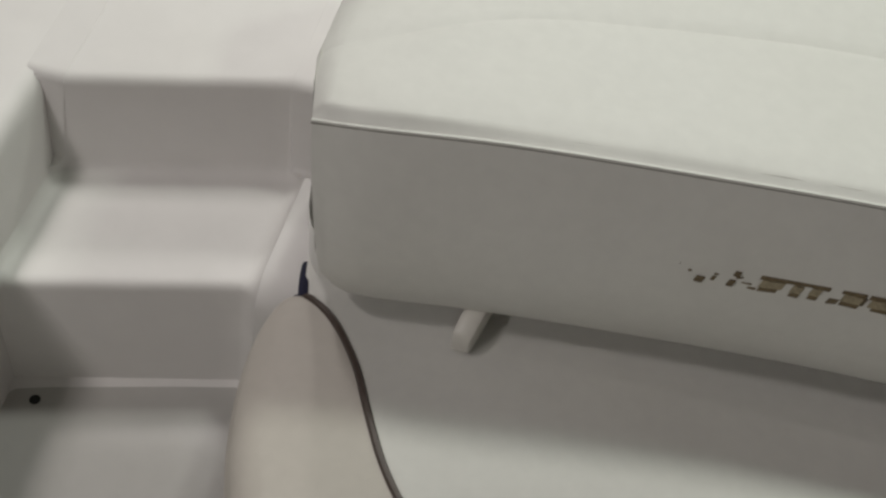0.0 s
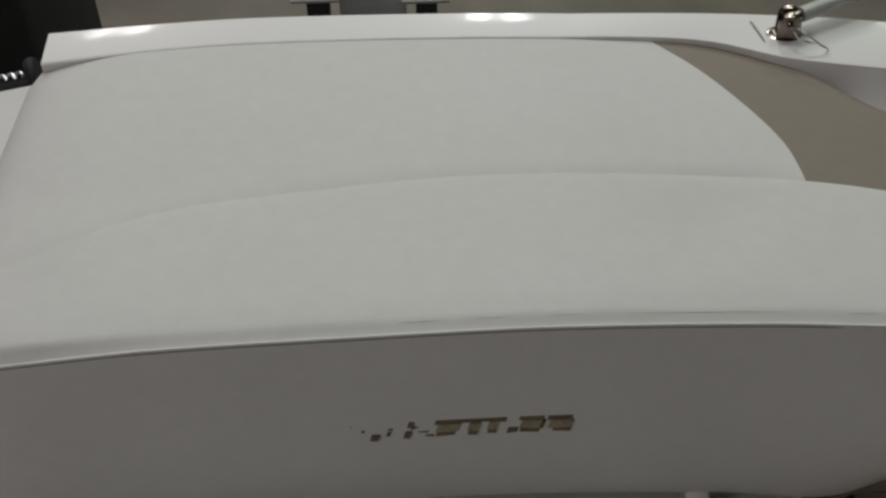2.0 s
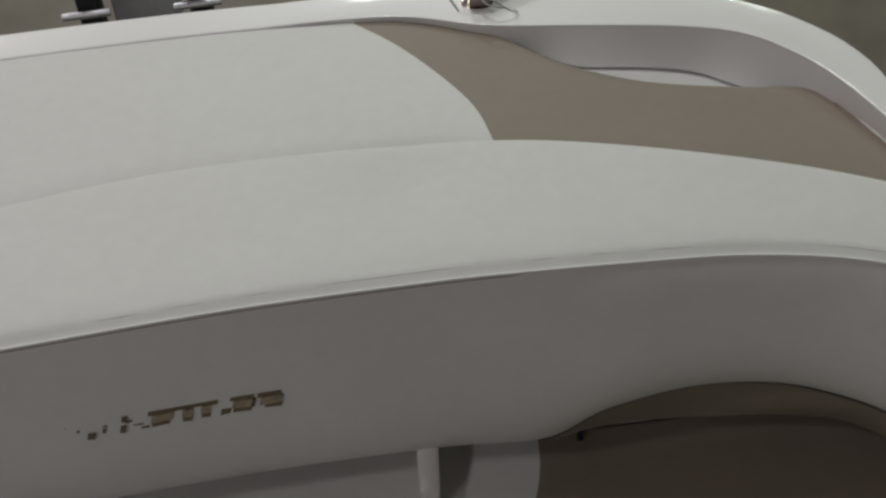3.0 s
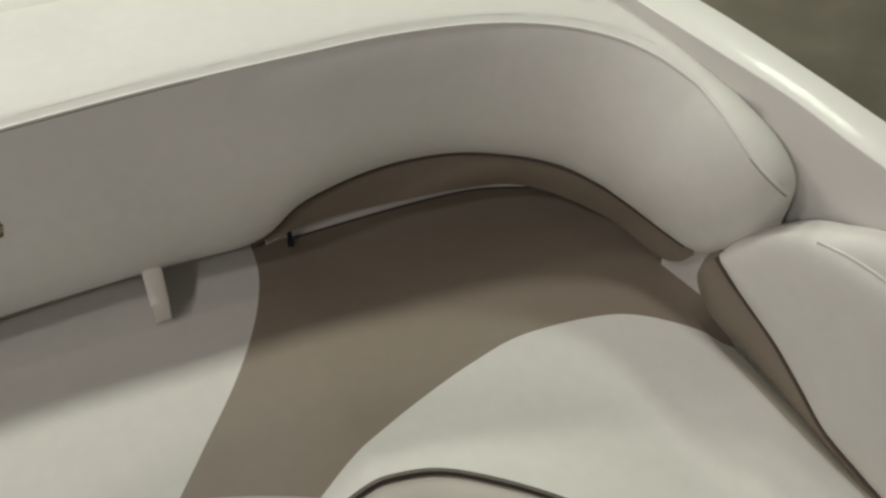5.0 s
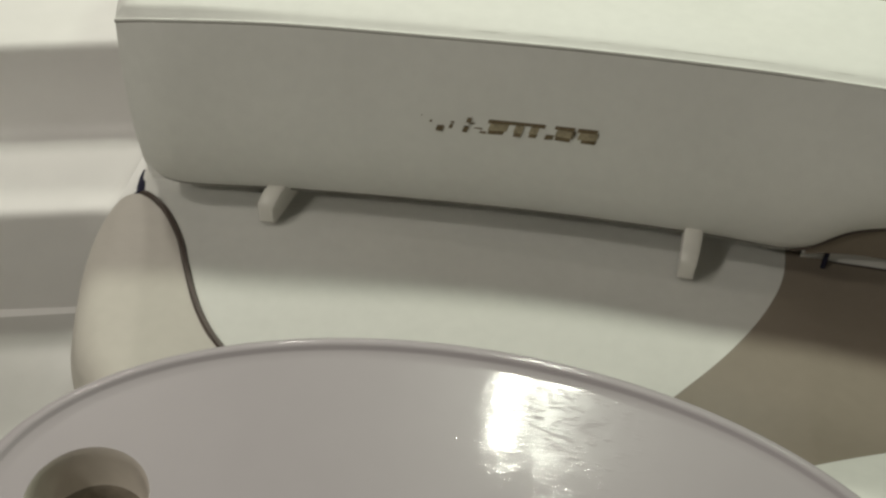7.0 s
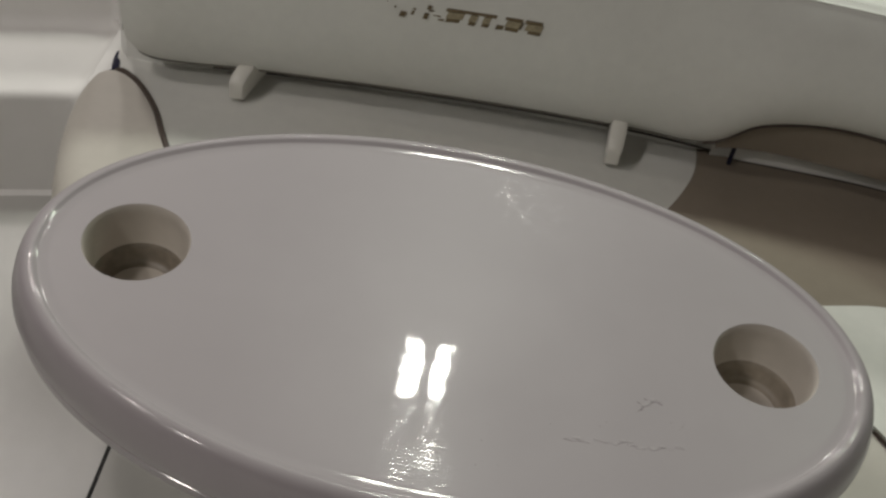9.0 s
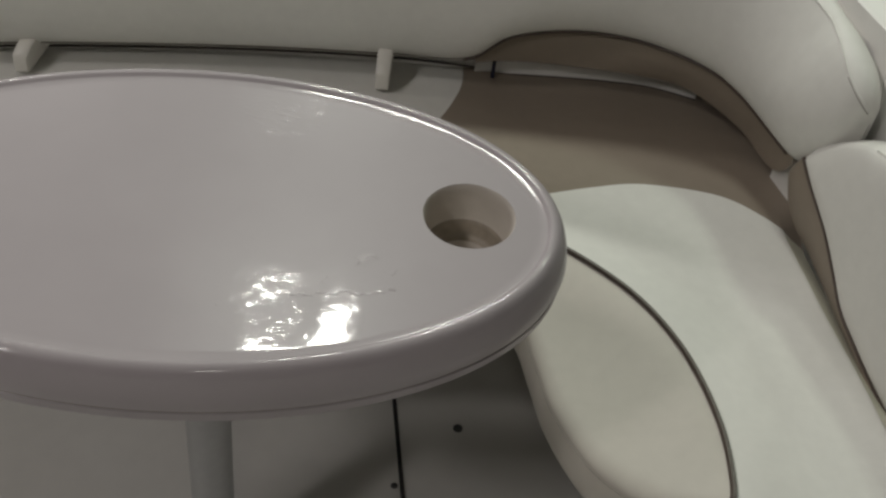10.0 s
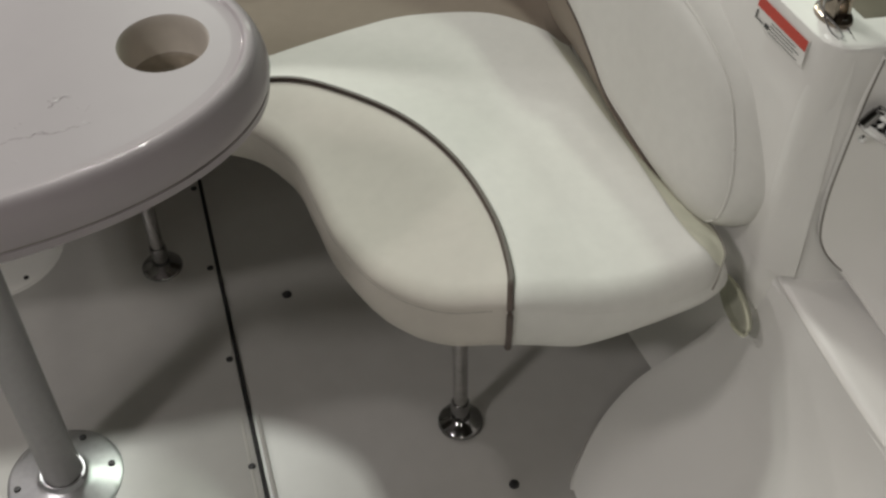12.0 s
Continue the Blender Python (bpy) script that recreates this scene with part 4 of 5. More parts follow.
# the broad cove below the ledge, its rear end rounded off beside the seat
SIDE_RISE = np.array([(1 - (1 - w) ** 2.2, w ** 1.15) for w in np.linspace(0, 1, 40)])
END = even([(0.690, -0.118, -0.002), (0.706, -0.094, 0.012), (0.732, -0.062, 0.030), (0.766, -0.028, 0.042), (0.815, 0.004, 0.056), (0.862, 0.012, 0.086), (0.897, 0.004, 0.140), (0.916, -0.010, 0.205), (0.931, -0.030, 0.275), (0.940, -0.050, 0.326)], 40)
FA = []
for v in np.concatenate([np.linspace(0, 0.4, 34), np.linspace(0.46, 2.35, 12)]):
    s_ = min(1.0, v / 0.34)
    s_ = s_ * s_ * (3 - 2 * s_)
    yv = -0.060 - v
    foot = ledge_x(yv) - 0.285
    cross = np.stack([foot + (ledge_x(yv) - foot) * SIDE_RISE[:, 0], 0 * SIDE_RISE[:, 0] + yv, -0.003 + 0.329 * SIDE_RISE[:, 1]], 1)
    near_end = END + np.array((0.06, -1.0, 0.0)) * v
    FA.append(near_end * (1 - s_) + cross * s_)
back_way = outward(END)
back_way = -back_way if back_way[20, 1] < 0 else back_way
lower = [END + back_way * 0.010 + [0, 0, -0.010], END * [1, 1, 0] + back_way * 0.014 + [0, 0, -0.012]]
lower[0][:, 2] = np.maximum(lower[0][:, 2] - 0.25 * END[:, 2], -0.012)
rounded = END + back_way * 0.005 + [0, 0, -0.002]
tagged(part("floor_fairing", *sheet([lower[1], lower[0], rounded] + FA), GEL), "broad moulded cove between the cockpit floor and side", "fairing", kind="structure")
# forward of the coaming's end the side steps outboard over a ledge to a locker front
F = []
for y in np.concatenate([np.linspace(0.0, -0.10, 10), np.linspace(-0.13, -2.4, 36)]):
    xt = ledge_x(y)
    prof = [(xt - 0.003, 0.3165), (xt - 0.001, 0.3215), (xt + 0.003, 0.3262), (xt + 0.008, 0.3288), (xt + 0.016, 0.330), (1.02, 0.331), (1.10, 0.333), (1.13, 0.345), (1.14, 0.38), (1.15, 0.70), (1.20, 0.70), (1.20, 0.2)]
    F.append([(x, y, z) for x, z in prof])
tagged(part("liner_ledge", *sheet(F), GEL), "white moulded ledge and side beside the locker", "liner", kind="structure")
G = []
for u in np.concatenate([np.linspace(-1.0, 0.0, 10), np.linspace(0.04, 1.0, 24)]):
    col = []
    for z in np.concatenate([np.linspace(0.0, 0.28, 8), np.linspace(0.300, 0.674, 28)]):
        zz = max(0.0, (z - 0.30) / 0.376)
        edge_x = float(np.interp(z, [0.16, 0.30, 0.42, 0.52, 0.60, 0.655, 0.68], [0.9180, 0.9195, 0.9205, 0.9225, 0.9265, 0.9310, 0.9330]))
        if u <= 0:
            # the coaming's end turns the corner in a soft round
            a = (u + 1) * math.pi / 2
            col.append((edge_x + 0.030 - 0.0305 * math.cos(a), -0.032 - 0.030 * math.sin(a), z))
            continue
        sweep = math.exp(-u * 7.0)
        hollow = 0.030 * (1 - min(1, zz / 0.35)) ** 2.2
        col.append((edge_x + 0.030 + u * 0.18, -0.062 - 0.006 * (1 - sweep) - hollow * (1 - sweep) - 0.008 * math.sin(math.pi * zz) * (1 - sweep), z))
    ex, ey = col[-1][:2]
    ox, oy = (0.0, 1.0) if u > 0 else (math.cos((u + 1) * math.pi / 2), math.sin((u + 1) * math.pi / 2))
    for k, z in ((0.0012, 0.6785), (0.004, 0.6808), (0.009, 0.6818), (0.05, 0.6812)):
        col.append((ex + ox * k, ey + oy * k, z))
    G.append(col)
tagged(part("locker_front", *sheet(G), GEL), "white moulded locker front at the gunwale end", "liner", kind="structure")
door = thing("locker_door", "white locker door with a dark gap and chrome hinge", "door")
gap_run = even([(0.987, -0.0730, 0.672), (0.978, -0.0760, 0.62), (0.971, -0.0790, 0.56), (0.966, -0.0800, 0.48), (0.968, -0.0830, 0.425), (0.975, -0.090, 0.400), (0.986, -0.099, 0.385), (1.000, -0.112, 0.373), (1.015, -0.144, 0.357), (1.025, -0.188, 0.348), (1.036, -0.25, 0.346)], 70)
outer_run = np.stack([0 * gap_run[:, 0] + 1.13, gap_run[:, 1] - 0.012, np.maximum(gap_run[:, 2], 0.350)], 1)
part("panel", *sheet([gap_run + [0.001, 0.010, 0.001], gap_run + [0.0014, -0.0004, 0.001], gap_run + [0.004, -0.0012, 0.002], gap_run * 0.6 + outer_run * 0.4 + [0, 0.004, 0], outer_run]), GEL, door)
part("gap_line", *tube(gap_run[:48], 0.0011, 6), SHADE_AND_JOINT, door, "dark joint line")
# white bead stands for the glint along the door's lower edge
part("lower_edge", *tube(gap_run[46:] + [0, 0, -0.001], 0.0024, 8), PAPER, door, "glossy lower edge")
hinge = part("hinge", *moved(box(-0.030, 0.030, -0.003, 0.003, -0.016, 0.016, 0.0025), Matrix.Translation((1.002, -0.0875, 0.590)) @ Euler((0, radians(40), 0)).to_matrix().to_4x4()), STEEL, door, "polished steel hinge")
tilt = Matrix.Translation((1.002, -0.0875, 0.590)) @ Euler((0, radians(40), 0)).to_matrix().to_4x4()
for dz in (-0.010, 0.010):
    part("knuckle", *moved(tube([(-0.032, -0.006, dz), (-0.026, -0.0075, dz), (0.030, -0.0075, dz), (0.036, -0.006, dz)], [0.003, 0.0052, 0.0052, 0.003], 12), tilt), CHROME, hinge)
part("barrel", *moved(tube([(-0.031, -0.005, -0.010), (-0.031, -0.005, 0.010)], 0.0062, 14), tilt), STEEL, hinge)
for px, pz in ((-0.012, 0.0), (0.004, 0.0), (0.020, 0.0), (-0.012, -0.024)):
    part("bolt", *moved(tube([(px, -0.002, pz), (px, -0.0062, pz), (px, -0.0075, pz)], [0.0044, 0.0044, 0.0026], 12), tilt), CHROME, hinge)
inlet = thing("drain_recess", "oval moulded recess with yellowed sealant in the cockpit side", "recess")
oval_mid, oval_u, oval_v = np.array((0.9035, -0.051, 0.270)), np.array((0.004, -0.043, -0.003)), np.array((0.006, 0.010, 0.0175))


def oval_at(a, s_, sink=0.0):
    return oval_mid + oval_u * (s_ * math.cos(a)) + oval_v * (s_ * math.sin(a)) + np.array((-0.0052 + sink, 0, 0.002 - sink * 0.4))


part("sealant", *tube([oval_at(a, 1.0) for a in np.linspace(-0.45 * math.pi, 0.75 * math.pi, 30)], 0.0026, 8), material("yellowed_sealant", (0.58, 0.58, 0.45), 0.5, scale=90, vary=0.1), inlet, "yellowed sealant bead")
# hollow is darker and greener than the cockpit side, blotched at random
part("dish", *sheet([[oval_at(a, s_, k) for a in np.linspace(0, 2 * math.pi, 36, endpoint=False)] for s_, k in ((1.0, 0.0), (0.95, 0.0045), (0.88, 0.009), (0.5, 0.011), (0.02, 0.0115))], True), material("greenish_recess", (0.47, 0.475, 0.39), 0.5, scale=60, vary=0.12, stains=0.3), inlet, "stained greenish hollow")
# ---- side backrest against the coaming ----
def arm(y, z, back=0.0):
    return (0.7985 - 0.342 * y + 0.2004 * z + back, y, z)


arm_rest = thing("side_backrest", "white vinyl side backrest with tan base and piping", "backrest")
BASE_LINE = [(0.411, 0.510), (0.385, 0.495), (0.355, 0.481), (0.316, 0.462), (0.272, 0.434), (0.228, 0.405), (0.180, 0.389), (0.150, 0.380), (0.105, 0.369), (0.062, 0.362), (0.034, 0.361)]
SEAM_LINE = [(0.010, 0.368), (-0.003, 0.388), (-0.002, 0.430), (0.012, 0.472), (0.034, 0.512), (0.058, 0.543), (0.098, 0.570), (0.150, 0.590), (0.215, 0.602), (0.280, 0.605), (0.326, 0.598)]
FACE_LINE = BASE_LINE + SEAM_LINE + [(0.360, 0.580), (0.384, 0.557), (0.402, 0.534)]
dense = even([(a, b, 0) for a, b in FACE_LINE + FACE_LINE[:1]], 145)[:-1]
mid = dense.mean(0)
rows_a = []
for s_, bulge in ((1.0, 0.0), (0.985, 0.0030), (0.96, 0.006), (0.92, 0.009), (0.85, 0.012), (0.7, 0.0145), (0.5, 0.0155), (0.25, 0.016), (0.0, 0.016)):
    rows_a.append([arm(mid[0] + (p[0] - mid[0]) * s_, mid[1] + (p[1] - mid[1]) * s_, -bulge) for p in dense])
part("face_panel", *sheet(rows_a, True), VINYL, arm_rest)
boxing = []
rim_way = -outward(np.vstack([dense[-1:], dense, dense[:1]]) * [1, 1, 0])[1:-1]
for grow, backx in ((0.0, 0.0), (0.007, 0.003), (0.016, 0.010), (0.024, 0.020), (0.027, 0.031), (0.023, 0.040), (0.0, 0.046)):
    ring_a = []
    for p, q in zip(dense, rim_way):
        # the cushion is deepest round its forward end and flat along its base
        k = (0.35 + 0.65 * min(max((p[1] - 0.372) / 0.06, 0), 1)) * (1 - 0.8 * min(max((p[0] - 0.27) / 0.06, 0), 1))
        ring_a.append(arm(p[0] + grow * q[0] * k, p[1] + grow * q[1] * k, backx))
    boxing.append(ring_a)
part("boxing", *sheet(boxing, True), VINYL, arm_rest)
seam_run = even([(a, b, 0) for a, b in SEAM_LINE], 70)
part("seam_welt", *tube([arm(p[0], p[1], -0.0008) for p in seam_run], 0.0019, 6), VINYL, arm_rest)
way = -outward(seam_run)
part("stitching", *tube([arm(p[0] - 0.006 * q[0], p[1] - 0.006 * q[1], -0.0028) for p, q in zip(seam_run, way)], 0.0008, 5), THREAD, arm_rest)
part("rear_seam", *tube([arm(p[0] + 0.0265 * q[0], p[1] + 0.0265 * q[1], 0.036) for p, q in zip(seam_run[12:60], way[12:60])], 0.0016, 5), VINYL, arm_rest)
base_run = even([(a, b, 0) for a, b in BASE_LINE], 60)
part("piping", *tube([arm(p[0], p[1] - 0.0015, -0.0036) for p in base_run[:57]], [0.0028] * 40 + [float(q) for q in np.linspace(0.0028, 0.0012, 17)], 8), PIPING, arm_rest, "dark brown piping")
low_run = even([(0.765, 0.440, 0.426), (0.768, 0.428, 0.408), (0.776, 0.400, 0.392), (0.789, 0.364, 0.382), (0.798, 0.310, 0.376), (0.805, 0.250, 0.373), (0.812, 0.190, 0.372), (0.822, 0.120, 0.370)], 40)
up_run = along(np.array([arm(p[0], p[1], 0.001) for p in base_run]), 60)[:44]
up_run = along(up_run, 40)
base_rows = []
for v in np.linspace(0, 1, 10):
    row = up_run * (1 - v) + low_run * v
    row = row + np.array((-0.010, 0.004, 0.004)) * math.sin(math.pi * v) * np.linspace(1, 0.1, 40)[:, None]
    base_rows.append(row)
part("base_panel", *sheet(base_rows), TAN, arm_rest, "tan vinyl base panel")
end_col = np.array([r[0] for r in base_rows])
part("base_end", *sheet([end_col, end_col + [0.010, 0.008, 0.002], end_col + [0.026, 0.012, 0.002], end_col + [0.05, 0.010, 0.0]]), TAN, arm_rest)
# moulded pull on the top seam
part("pull", *tube([arm(0.240, 0.602, 0.002), arm(0.236, 0.607, 0.006), arm(0.224, 0.611, 0.012), arm(0.212, 0.612, 0.014), arm(0.200, 0.609, 0.012), arm(0.196, 0.606, 0.006)], 0.0040, 8), VINYL, arm_rest)

# ---- hatch lid, screws and access plate in the floor ----
hatch = thing("floor_hatch", "pale grey floor hatch lid with dark joints and screws", "hatch")
part("lid", *join(sheet([[(-0.430 + 0.0 * y, y, 0.0), (-0.426, y, 0.002), (0.262 - 0.088 * y, y, 0.002), (0.266 - 0.088 * y, y, 0.0)] for y in np.linspace(-1.2, 0.66, 12)])), SOLE, hatch)
for f_ in (lambda y: -0.433, lambda y: 0.2695 - 0.088 * y):
    part("joint", *tube([(f_(y), y, -0.001) for y in np.linspace(-1.2, 0.66, 12)], 0.0032, 6), GAP, hatch, "dark sealant joint")

for off in (-0.013, 0.011):
    part("lip", *tube([(0.2695 - 0.088 * y + off, y, 0.0005) for y in np.linspace(-0.9, 0.09, 10)], 0.0030, 8), LIP, hatch)


def screw_at(x, y, z=0.002, r=0.0055):
    ob = part("screw", *lathe([(0.0, 0.0022), (r * 0.7, 0.002), (r, 0.0006), (r, -0.001)], 12), DARK, hatch)
    ob.location = (x, y, z)
    return ob


for y in (0.576, 0.389, 0.199, 0.004, -0.19):
    screw_at(0.2575 - 0.088 * y - 0.0, y)
for x, y in ((0.338, 0.314), (0.612, -0.092)):
    sc = thing("floor_screw", "dark countersunk screw in the cockpit floor", "screw", "screws in the floor", at=(x, y, -0.003))
    part("head", *lathe([(0.0, 0.002), (0.005, 0.002), (0.0075, 0.0006), (0.0075, -0.001)], 14), DARK, sc)
plate = thing("access_plate", "round white screwed access plate in the floor", "plate", at=(-0.12, 0.50, 0.002))
part("disc", *lathe([(0.0, 0.004), (0.09, 0.004), (0.102, 0.003), (0.106, 0.0)], 48), GEL, plate)
part("rim", *lathe([(0.106, 0.001), (0.109, 0.0015), (0.112, 0.0)], 48), GEL, plate)
for k in range(8):
    a = radians(-55 + 45 * k)
    part("screw", *lathe([(0.0, 0.0065), (0.003, 0.006), (0.0045, 0.004)], 10, 0.094 * math.cos(a), 0.094 * math.sin(a)), DARK, plate)

# ---- fittings on the gunwale ----
def cleat(x, y, z, turn):
    ob = thing("mooring_cleat", "chrome mooring cleat on two posts at the gunwale", "cleat")
    part("bar", *tube([(-0.050, 0, 0.0125), (-0.044, 0, 0.0135), (0, 0, 0.0145), (0.044, 0, 0.0135), (0.050, 0, 0.0125)], [0.0018, 0.0032, 0.0038, 0.0032, 0.0018], 10), CHROME, ob)
    for s in (-0.0195, 0.0195):
        part("post", *lathe([(0.0030, 0.014), (0.0030, 0.010), (0.0052, 0.0095), (0.0052, 0.006), (0.0034, 0.0055), (0.0034, 0.003), (0.0056, 0.0025), (0.0056, -0.001), (0.0036, -0.002), (0.0036, -0.02)], 14, s, 0), CHROME, ob)
    return placed(ob, pose(x, y, z, 0, 0, turn))


cleat(0.7515, 0.879, 0.651, 111)


def top_mount(x, y, z, turn, pole_to, width=0.0122):
    """Deck hinge with a removable pin on a wire, and the foot of a folded canopy pole."""
    ob = thing("canopy_mount", "chrome deck hinge holding a canopy pole, with a wire pin", "deck hinge", "canopy hinges")
    foot_ = part("foot", *lathe([(0.0, 0.006), (0.016, 0.006), (0.0195, 0.004), (0.0205, 0.0), (0.0205, -0.004)], 28, 0, 0, 1.25, 0.85), BROWN_STEEL, ob)
    for q in (-0.017, 0.017):
        part("screw", *lathe([(0.0, 0.0075), (0.0026, 0.007), (0.0034, 0.0055)], 10, q, 0), CHROME, foot_)
    for q in (-0.009, 0.009):
        side = [(0.0125 * math.cos(a), q + d, 0.024 + 0.0125 * math.sin(a)) for d in (-0.0022, 0.0022) for a in np.linspace(-0.1, math.pi + 0.1, 14)]
        half = [(-0.0125, q - 0.0022, 0.004), (0.0125, q - 0.0022, 0.004), (-0.0125, q + 0.0022, 0.004), (0.0125, q + 0.0022, 0.004)]
        loop_a, loop_b = side[:14] + [half[0], half[1]], side[14:] + [half[2], half[3]]
        v, f = sheet([loop_a, loop_b], True)
        part("cheek", v, f + [tuple(range(15, -1, -1)), tuple(range(16, 32))], BROWN_STEEL, ob)
    part("pin", *tube([(0, -0.0165, 0.026), (0, -0.0145, 0.026), (0, 0.0145, 0.026), (0, 0.0165, 0.026)], [0.0022, 0.0036, 0.0036, 0.0022], 12), STEEL, ob)
    part("wire", *tube(even([(0, 0.016, 0.026), (-0.006, 0.024, 0.030), (-0.018, 0.033, 0.028), (-0.034, 0.036, 0.018), (-0.043, 0.028, 0.009), (-0.037, 0.018, 0.006), (-0.022, 0.016, 0.008), (-0.010, 0.022, 0.016), (-0.002, 0.028, 0.028)], 48), 0.0009, 6), ALU, ob, "thin wire lanyard")
    a = np.array((0, 0, 0.026))
    b = np.array(Matrix.Rotation(radians(-turn), 3, "Z") @ Vector(pole_to))
    d = (b - a) / np.linalg.norm(b - a)
    part("pole_end", *tube([a - d * 0.008, a - d * 0.004, a + d * 0.016, a + d * 0.018], [0.004, 0.0070, 0.0070, 0.006], 14), BROWN_STEEL, ob)
    part("pole", *tube([a + d * 0.015, b], width, 16), SATIN, ob, "grey aluminium canopy pole")
    return placed(ob, pose(x, y, z, 0, 0, turn))


top_mount(0.760, 0.757, 0.677, 108, (0.60, 0.72, 0.46))
top_mount(0.312, 1.158, 0.655, 175, (0.60, 0.31, 0.05), 0.009)
clip = top_mount(0.958, -0.002, 0.680, 105, (-0.01, 0.12, 0.34), 0.006)
part("spring_clip", *tube(even([(0.010, -0.010, 0.012), (0.012, -0.011, 0.034), (0.006, -0.012, 0.046), (0.012, -0.012, 0.058), (0.008, -0.012, 0.084)], 40), 0.0034, 8), CHROME, clip, "bent chrome spring clip")
snap = thing("snap_socket", "small dark snap socket in the pad", "snap", at=(0.722, 0.719, 0.6600))
part("eyelet", *lathe([(0.0, 0.0), (0.005, 0.0018), (0.0065, 0.001), (0.007, -0.002)], 14), DARK, snap)
# coaming joint line near the rear hinge
tagged(part("coaming_joint", *tube([(0.273, 1.194, 0.650), (0.276, 1.180, 0.6595), (0.284, 1.150, 0.6600), (0.292, 1.122, 0.655)], 0.0016, 5), THREAD), "fine moulded joint line across the coaming", "joint", kind="structure")

# ---- warning label on the inside of the coaming ----
label = thing("warning_label", "white warning label with a red band on the coaming", "label")


def on_coaming(y, z, lift):
    xi = float(np.interp(-y, -C_IN[60:, 1], C_IN[60:, 0]))
    return (xi + 0.006 * (z - 0.6) / 0.055 - 0.006 - lift, y, z)


def patch(y0, y1, z0, z1, lift, skew=0.0):
    rows = [[on_coaming(y + skew * (z - z0), z, lift) for y in np.linspace(y0, y1, 5)] for z in np.linspace(z0, z1, 3)]
    return sheet(rows)


part("film", *patch(0.0635, -0.0275, 0.636, 0.6705, 0.004), PAPER, label)
part("red_band", *patch(0.0615, -0.0265, 0.6555, 0.6690, 0.0052), RED, label, "red printed band")
for k in range(4):
    part("text_bar", *patch(0.033, -0.020 + 0.008 * (k % 2), 0.6385 + 0.0040 * k, 0.6396 + 0.0040 * k, 0.0052), INK, label)
part("pictogram_dot", *patch(0.042, 0.034, 0.640, 0.6455, 0.0052), INK, label)
part("pictogram_bar", *patch(0.0600, 0.0575, 0.641, 0.652, 0.0052), INK, label)
part("pictogram_bar", *patch(0.0595, 0.044, 0.641, 0.6428, 0.0052), INK, label)

# ---- behind the transom ----
rail = thing("boarding_rail", "dark rail with a bright twisted chain behind the deck", "rail")
r0, r1 = np.array((-0.873, 1.408, 0.340)), np.array((-0.705, 1.459, 0.341))
part("bar", *tube([r0, r1], 0.014, 14), DARK, rail)
for k in range(26):
    c = r0 + (r1 - r0) * (0.06 + 0.9 * k / 25) + np.array((0, -0.004, 0.016))
    tw = 0.005 if k % 2 else -0.005
    part("chain_link", *tube([c + np.array((-0.0052, tw, 0)), c + np.array((0, 0, 0.004)), c + np.array((0.0052, -tw, 0))], 0.0024, 6), ALU, rail)
part("end_disc", *moved(lathe([(0.0, -0.008), (0.024, -0.008), (0.027, 0.0), (0.024, 0.008), (0.0, 0.008)], 24), Matrix.Translation(r1 + np.array((0.012, 0, 0.012))) @ Euler((0, radians(75), radians(15))).to_matrix().to_4x4()), RUBBER, rail, "black rubber end disc")
part("end_cup", *moved(lathe([(0.010, -0.02), (0.0125, 0.0), (0.0130, 0.018), (0.0115, 0.0195), (0.0095, 0.017), (0.009, 0.0)], 20), Matrix.Translation(r0 + np.array((-0.006, 0, 0.006)))), DARK, rail)
stand = thing("drive_stand", "dark twin upright with grey panel and bright foot bars", "stand", at=(-0.243, 2.0, -0.06))
part("panel", *box(-0.055, 0.075, 0.0, 0.02, -0.95, 0.36, 0.004), ALU, stand)
for s in (-0.095, 0.115):
    up_ = part("upright", *box(s - 0.02, s + 0.02, -0.03, 0.03, -0.95, 0.40, 0.006), RUBBER, stand)
    part("foot_bar", *tube([(s - 0.045, -0.05, 0.195), (s + 0.045, -0.045, 0.195)], 0.008, 10), ALU, up_)
crate = thing("yellow_machine", "yellow and black painted machine standing behind the boat", "machine", at=(-1.62, 2.55, -0.95))
part("body", *box(-0.35, 0.35, -0.25, 0.35, 0.25, 1.15, 0.04), YELLOW, crate)
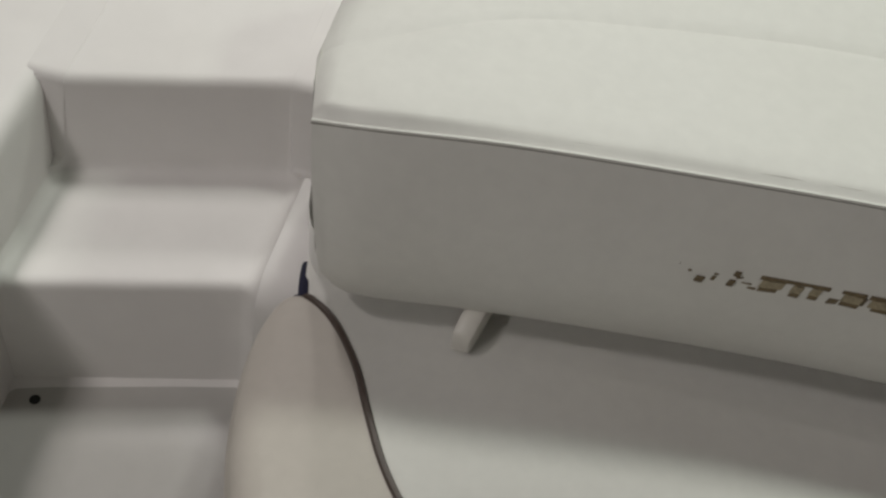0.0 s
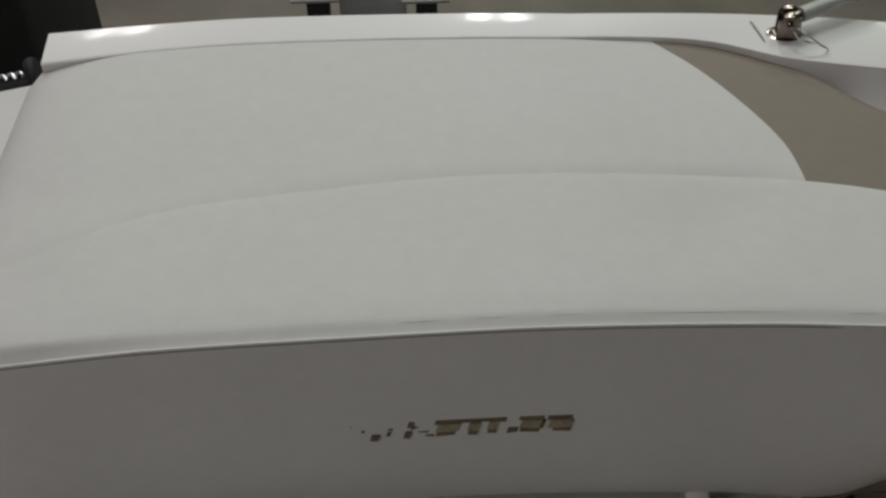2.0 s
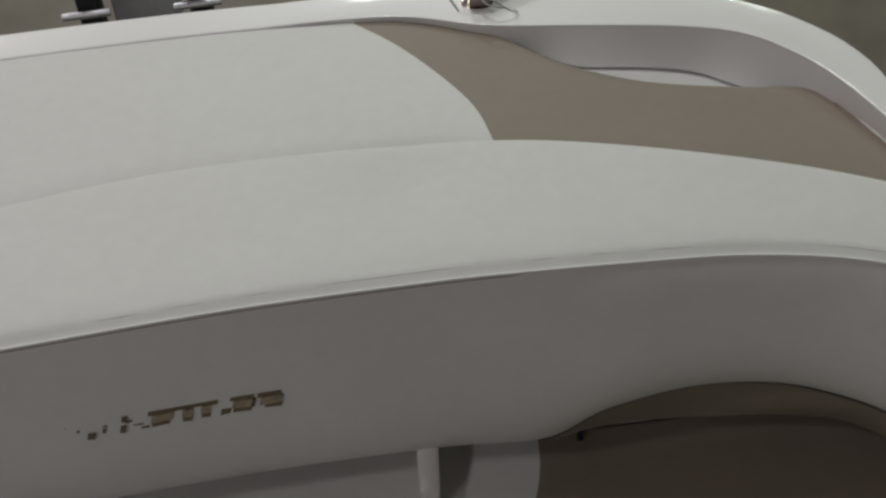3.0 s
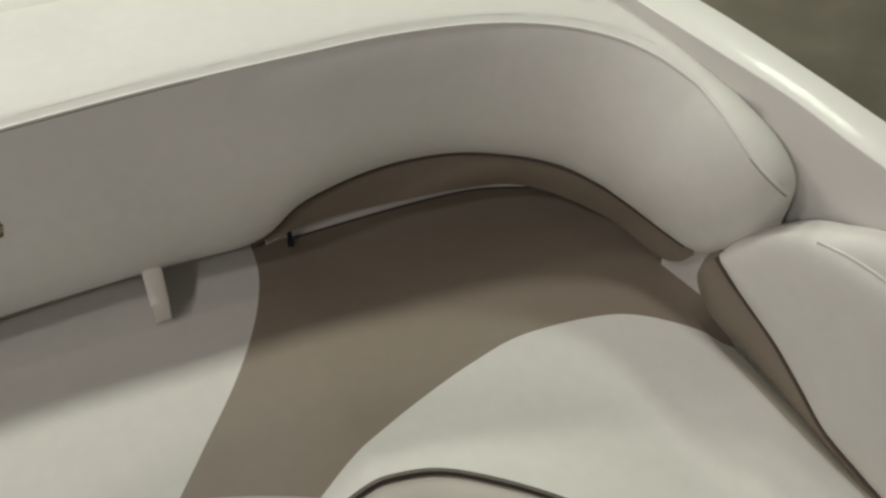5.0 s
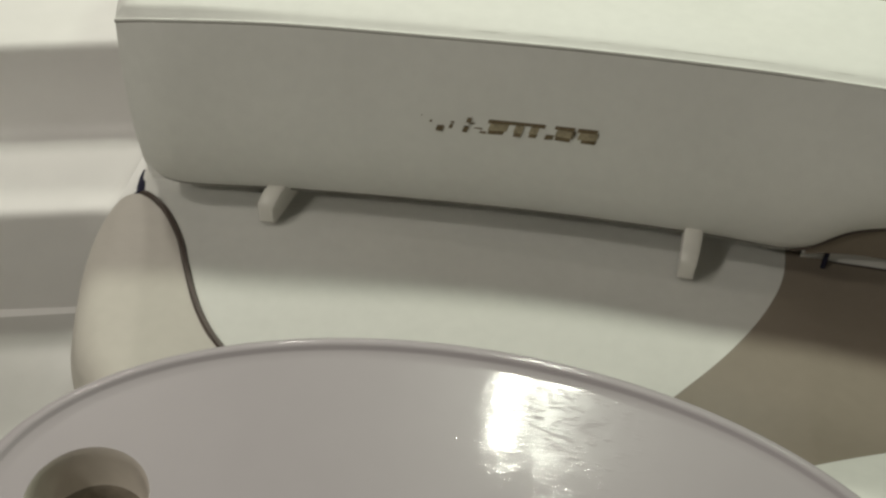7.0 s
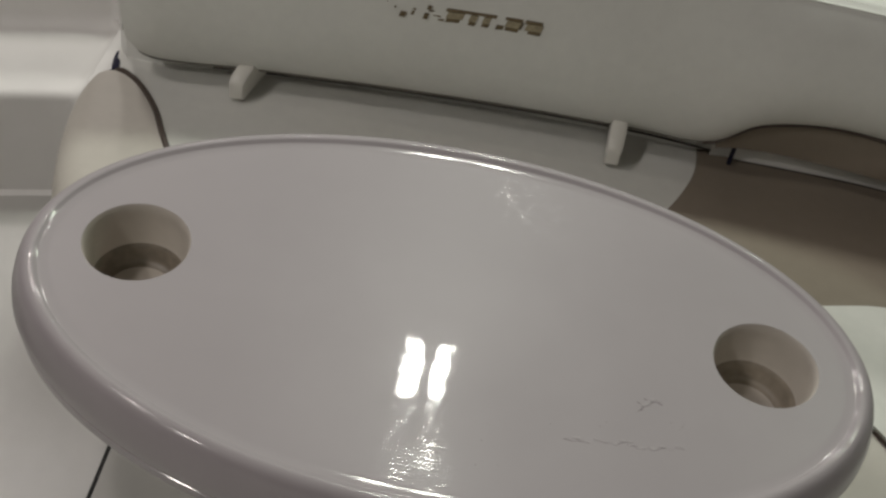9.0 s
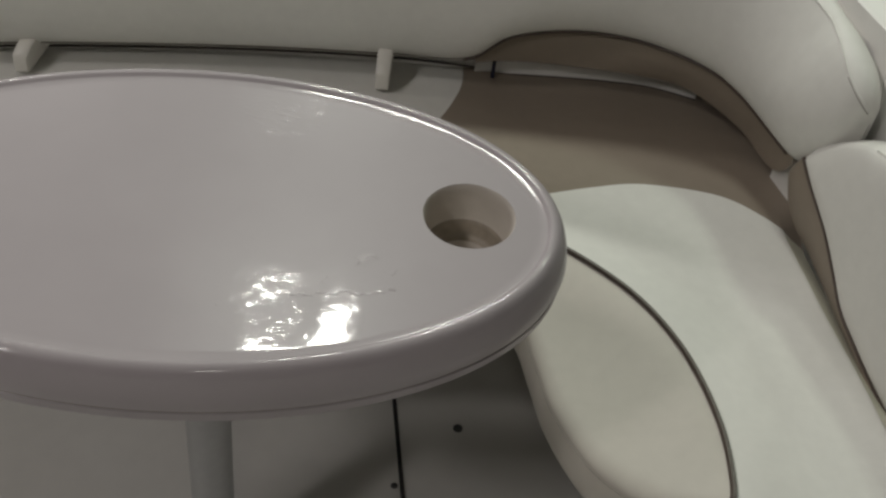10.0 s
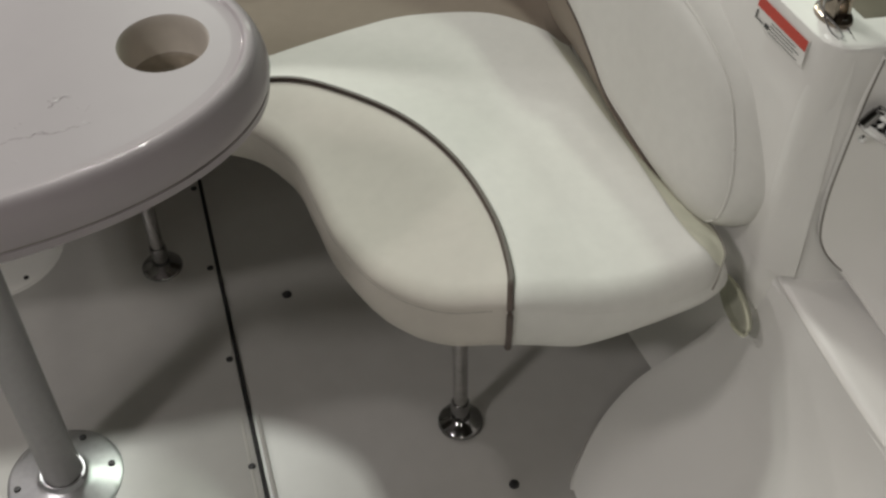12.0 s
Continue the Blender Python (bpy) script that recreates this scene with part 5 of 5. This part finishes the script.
part("chassis", *box(-0.30, 0.55, -0.2, 0.3, 0.1, 0.95, 0.03), RUBBER, crate)
for s in (-0.25, 0.45):
    part("wheel", *moved(lathe([(0.0, -0.06), (0.14, -0.06), (0.18, -0.04), (0.18, 0.04), (0.14, 0.06), (0.0, 0.06)], 28), Matrix.Translation((s, -0.24, 0.18)) @ Euler((radians(90), 0, 0)).to_matrix().to_4x4()), RUBBER, crate)

# ---- lamps under the ceiling ----
def fixture(x, y, long):
    ob = thing("tube_lamp", "white twin-tube ceiling lamp, some added only as fill", "lamp", "ceiling lamps", at=(x, y, CEILING))
    part("housing", *box(-0.17, 0.17, -0.5 * long - 0.12, 0.5 * long + 0.12, -0.28, -0.20, 0.01), PAPER, ob)
    for s in (-0.16, 0.16):
        part("hanger", *tube([(0, s * 1.5, -0.20), (0, s * 1.5, 0.0)], 0.004, 6), DARK, ob)
    return ob


# the added fill lamps get a housing as well
for lx, ly, long, watts, tint in LAMPS:
    fixture(lx, ly, long)

# ---- hull below and plain walls that close the boat around the camera ----
H = []
for y in np.linspace(-2.4, 1.16, 16):
    r = float(np.interp(y, [-0.1, 1.16], [1.18, 0.70]))
    l = float(np.interp(y, [0.2, 1.16], [-1.27, -0.96]))
    H.append([(l, y, 0.30), (l, y, 0.0), (l * 0.9, y, -0.35), (l * 0.5, y, -0.62), (0.0, y, -0.80), (r * 0.5, y, -0.62), (r * 0.9, y, -0.35), (r, y, 0.0), (r, y, 0.30)])
tagged(part("hull", *sheet(H), GEL), "white fibreglass hull below the cockpit", "hull", kind="structure")
tagged(part("bulkhead", *box(-1.28, 1.20, -2.44, -2.40, -0.3, 0.70, 0.01), GEL), "plain white bulkhead forward of the cockpit", "bulkhead", kind="structure")
tagged(part("floor_forward", *box(-1.27, 1.27, -2.40, -1.58, -0.03, -0.006, 0.004), SOLE), "pale grey moulded floor forward of the hatch", "floor", kind="structure")
tagged(part("liner_port", *box(-1.29, -1.22, -2.40, 0.16, -0.02, 0.45, 0.02), GEL), "white moulded port side of the cockpit", "liner", kind="structure")
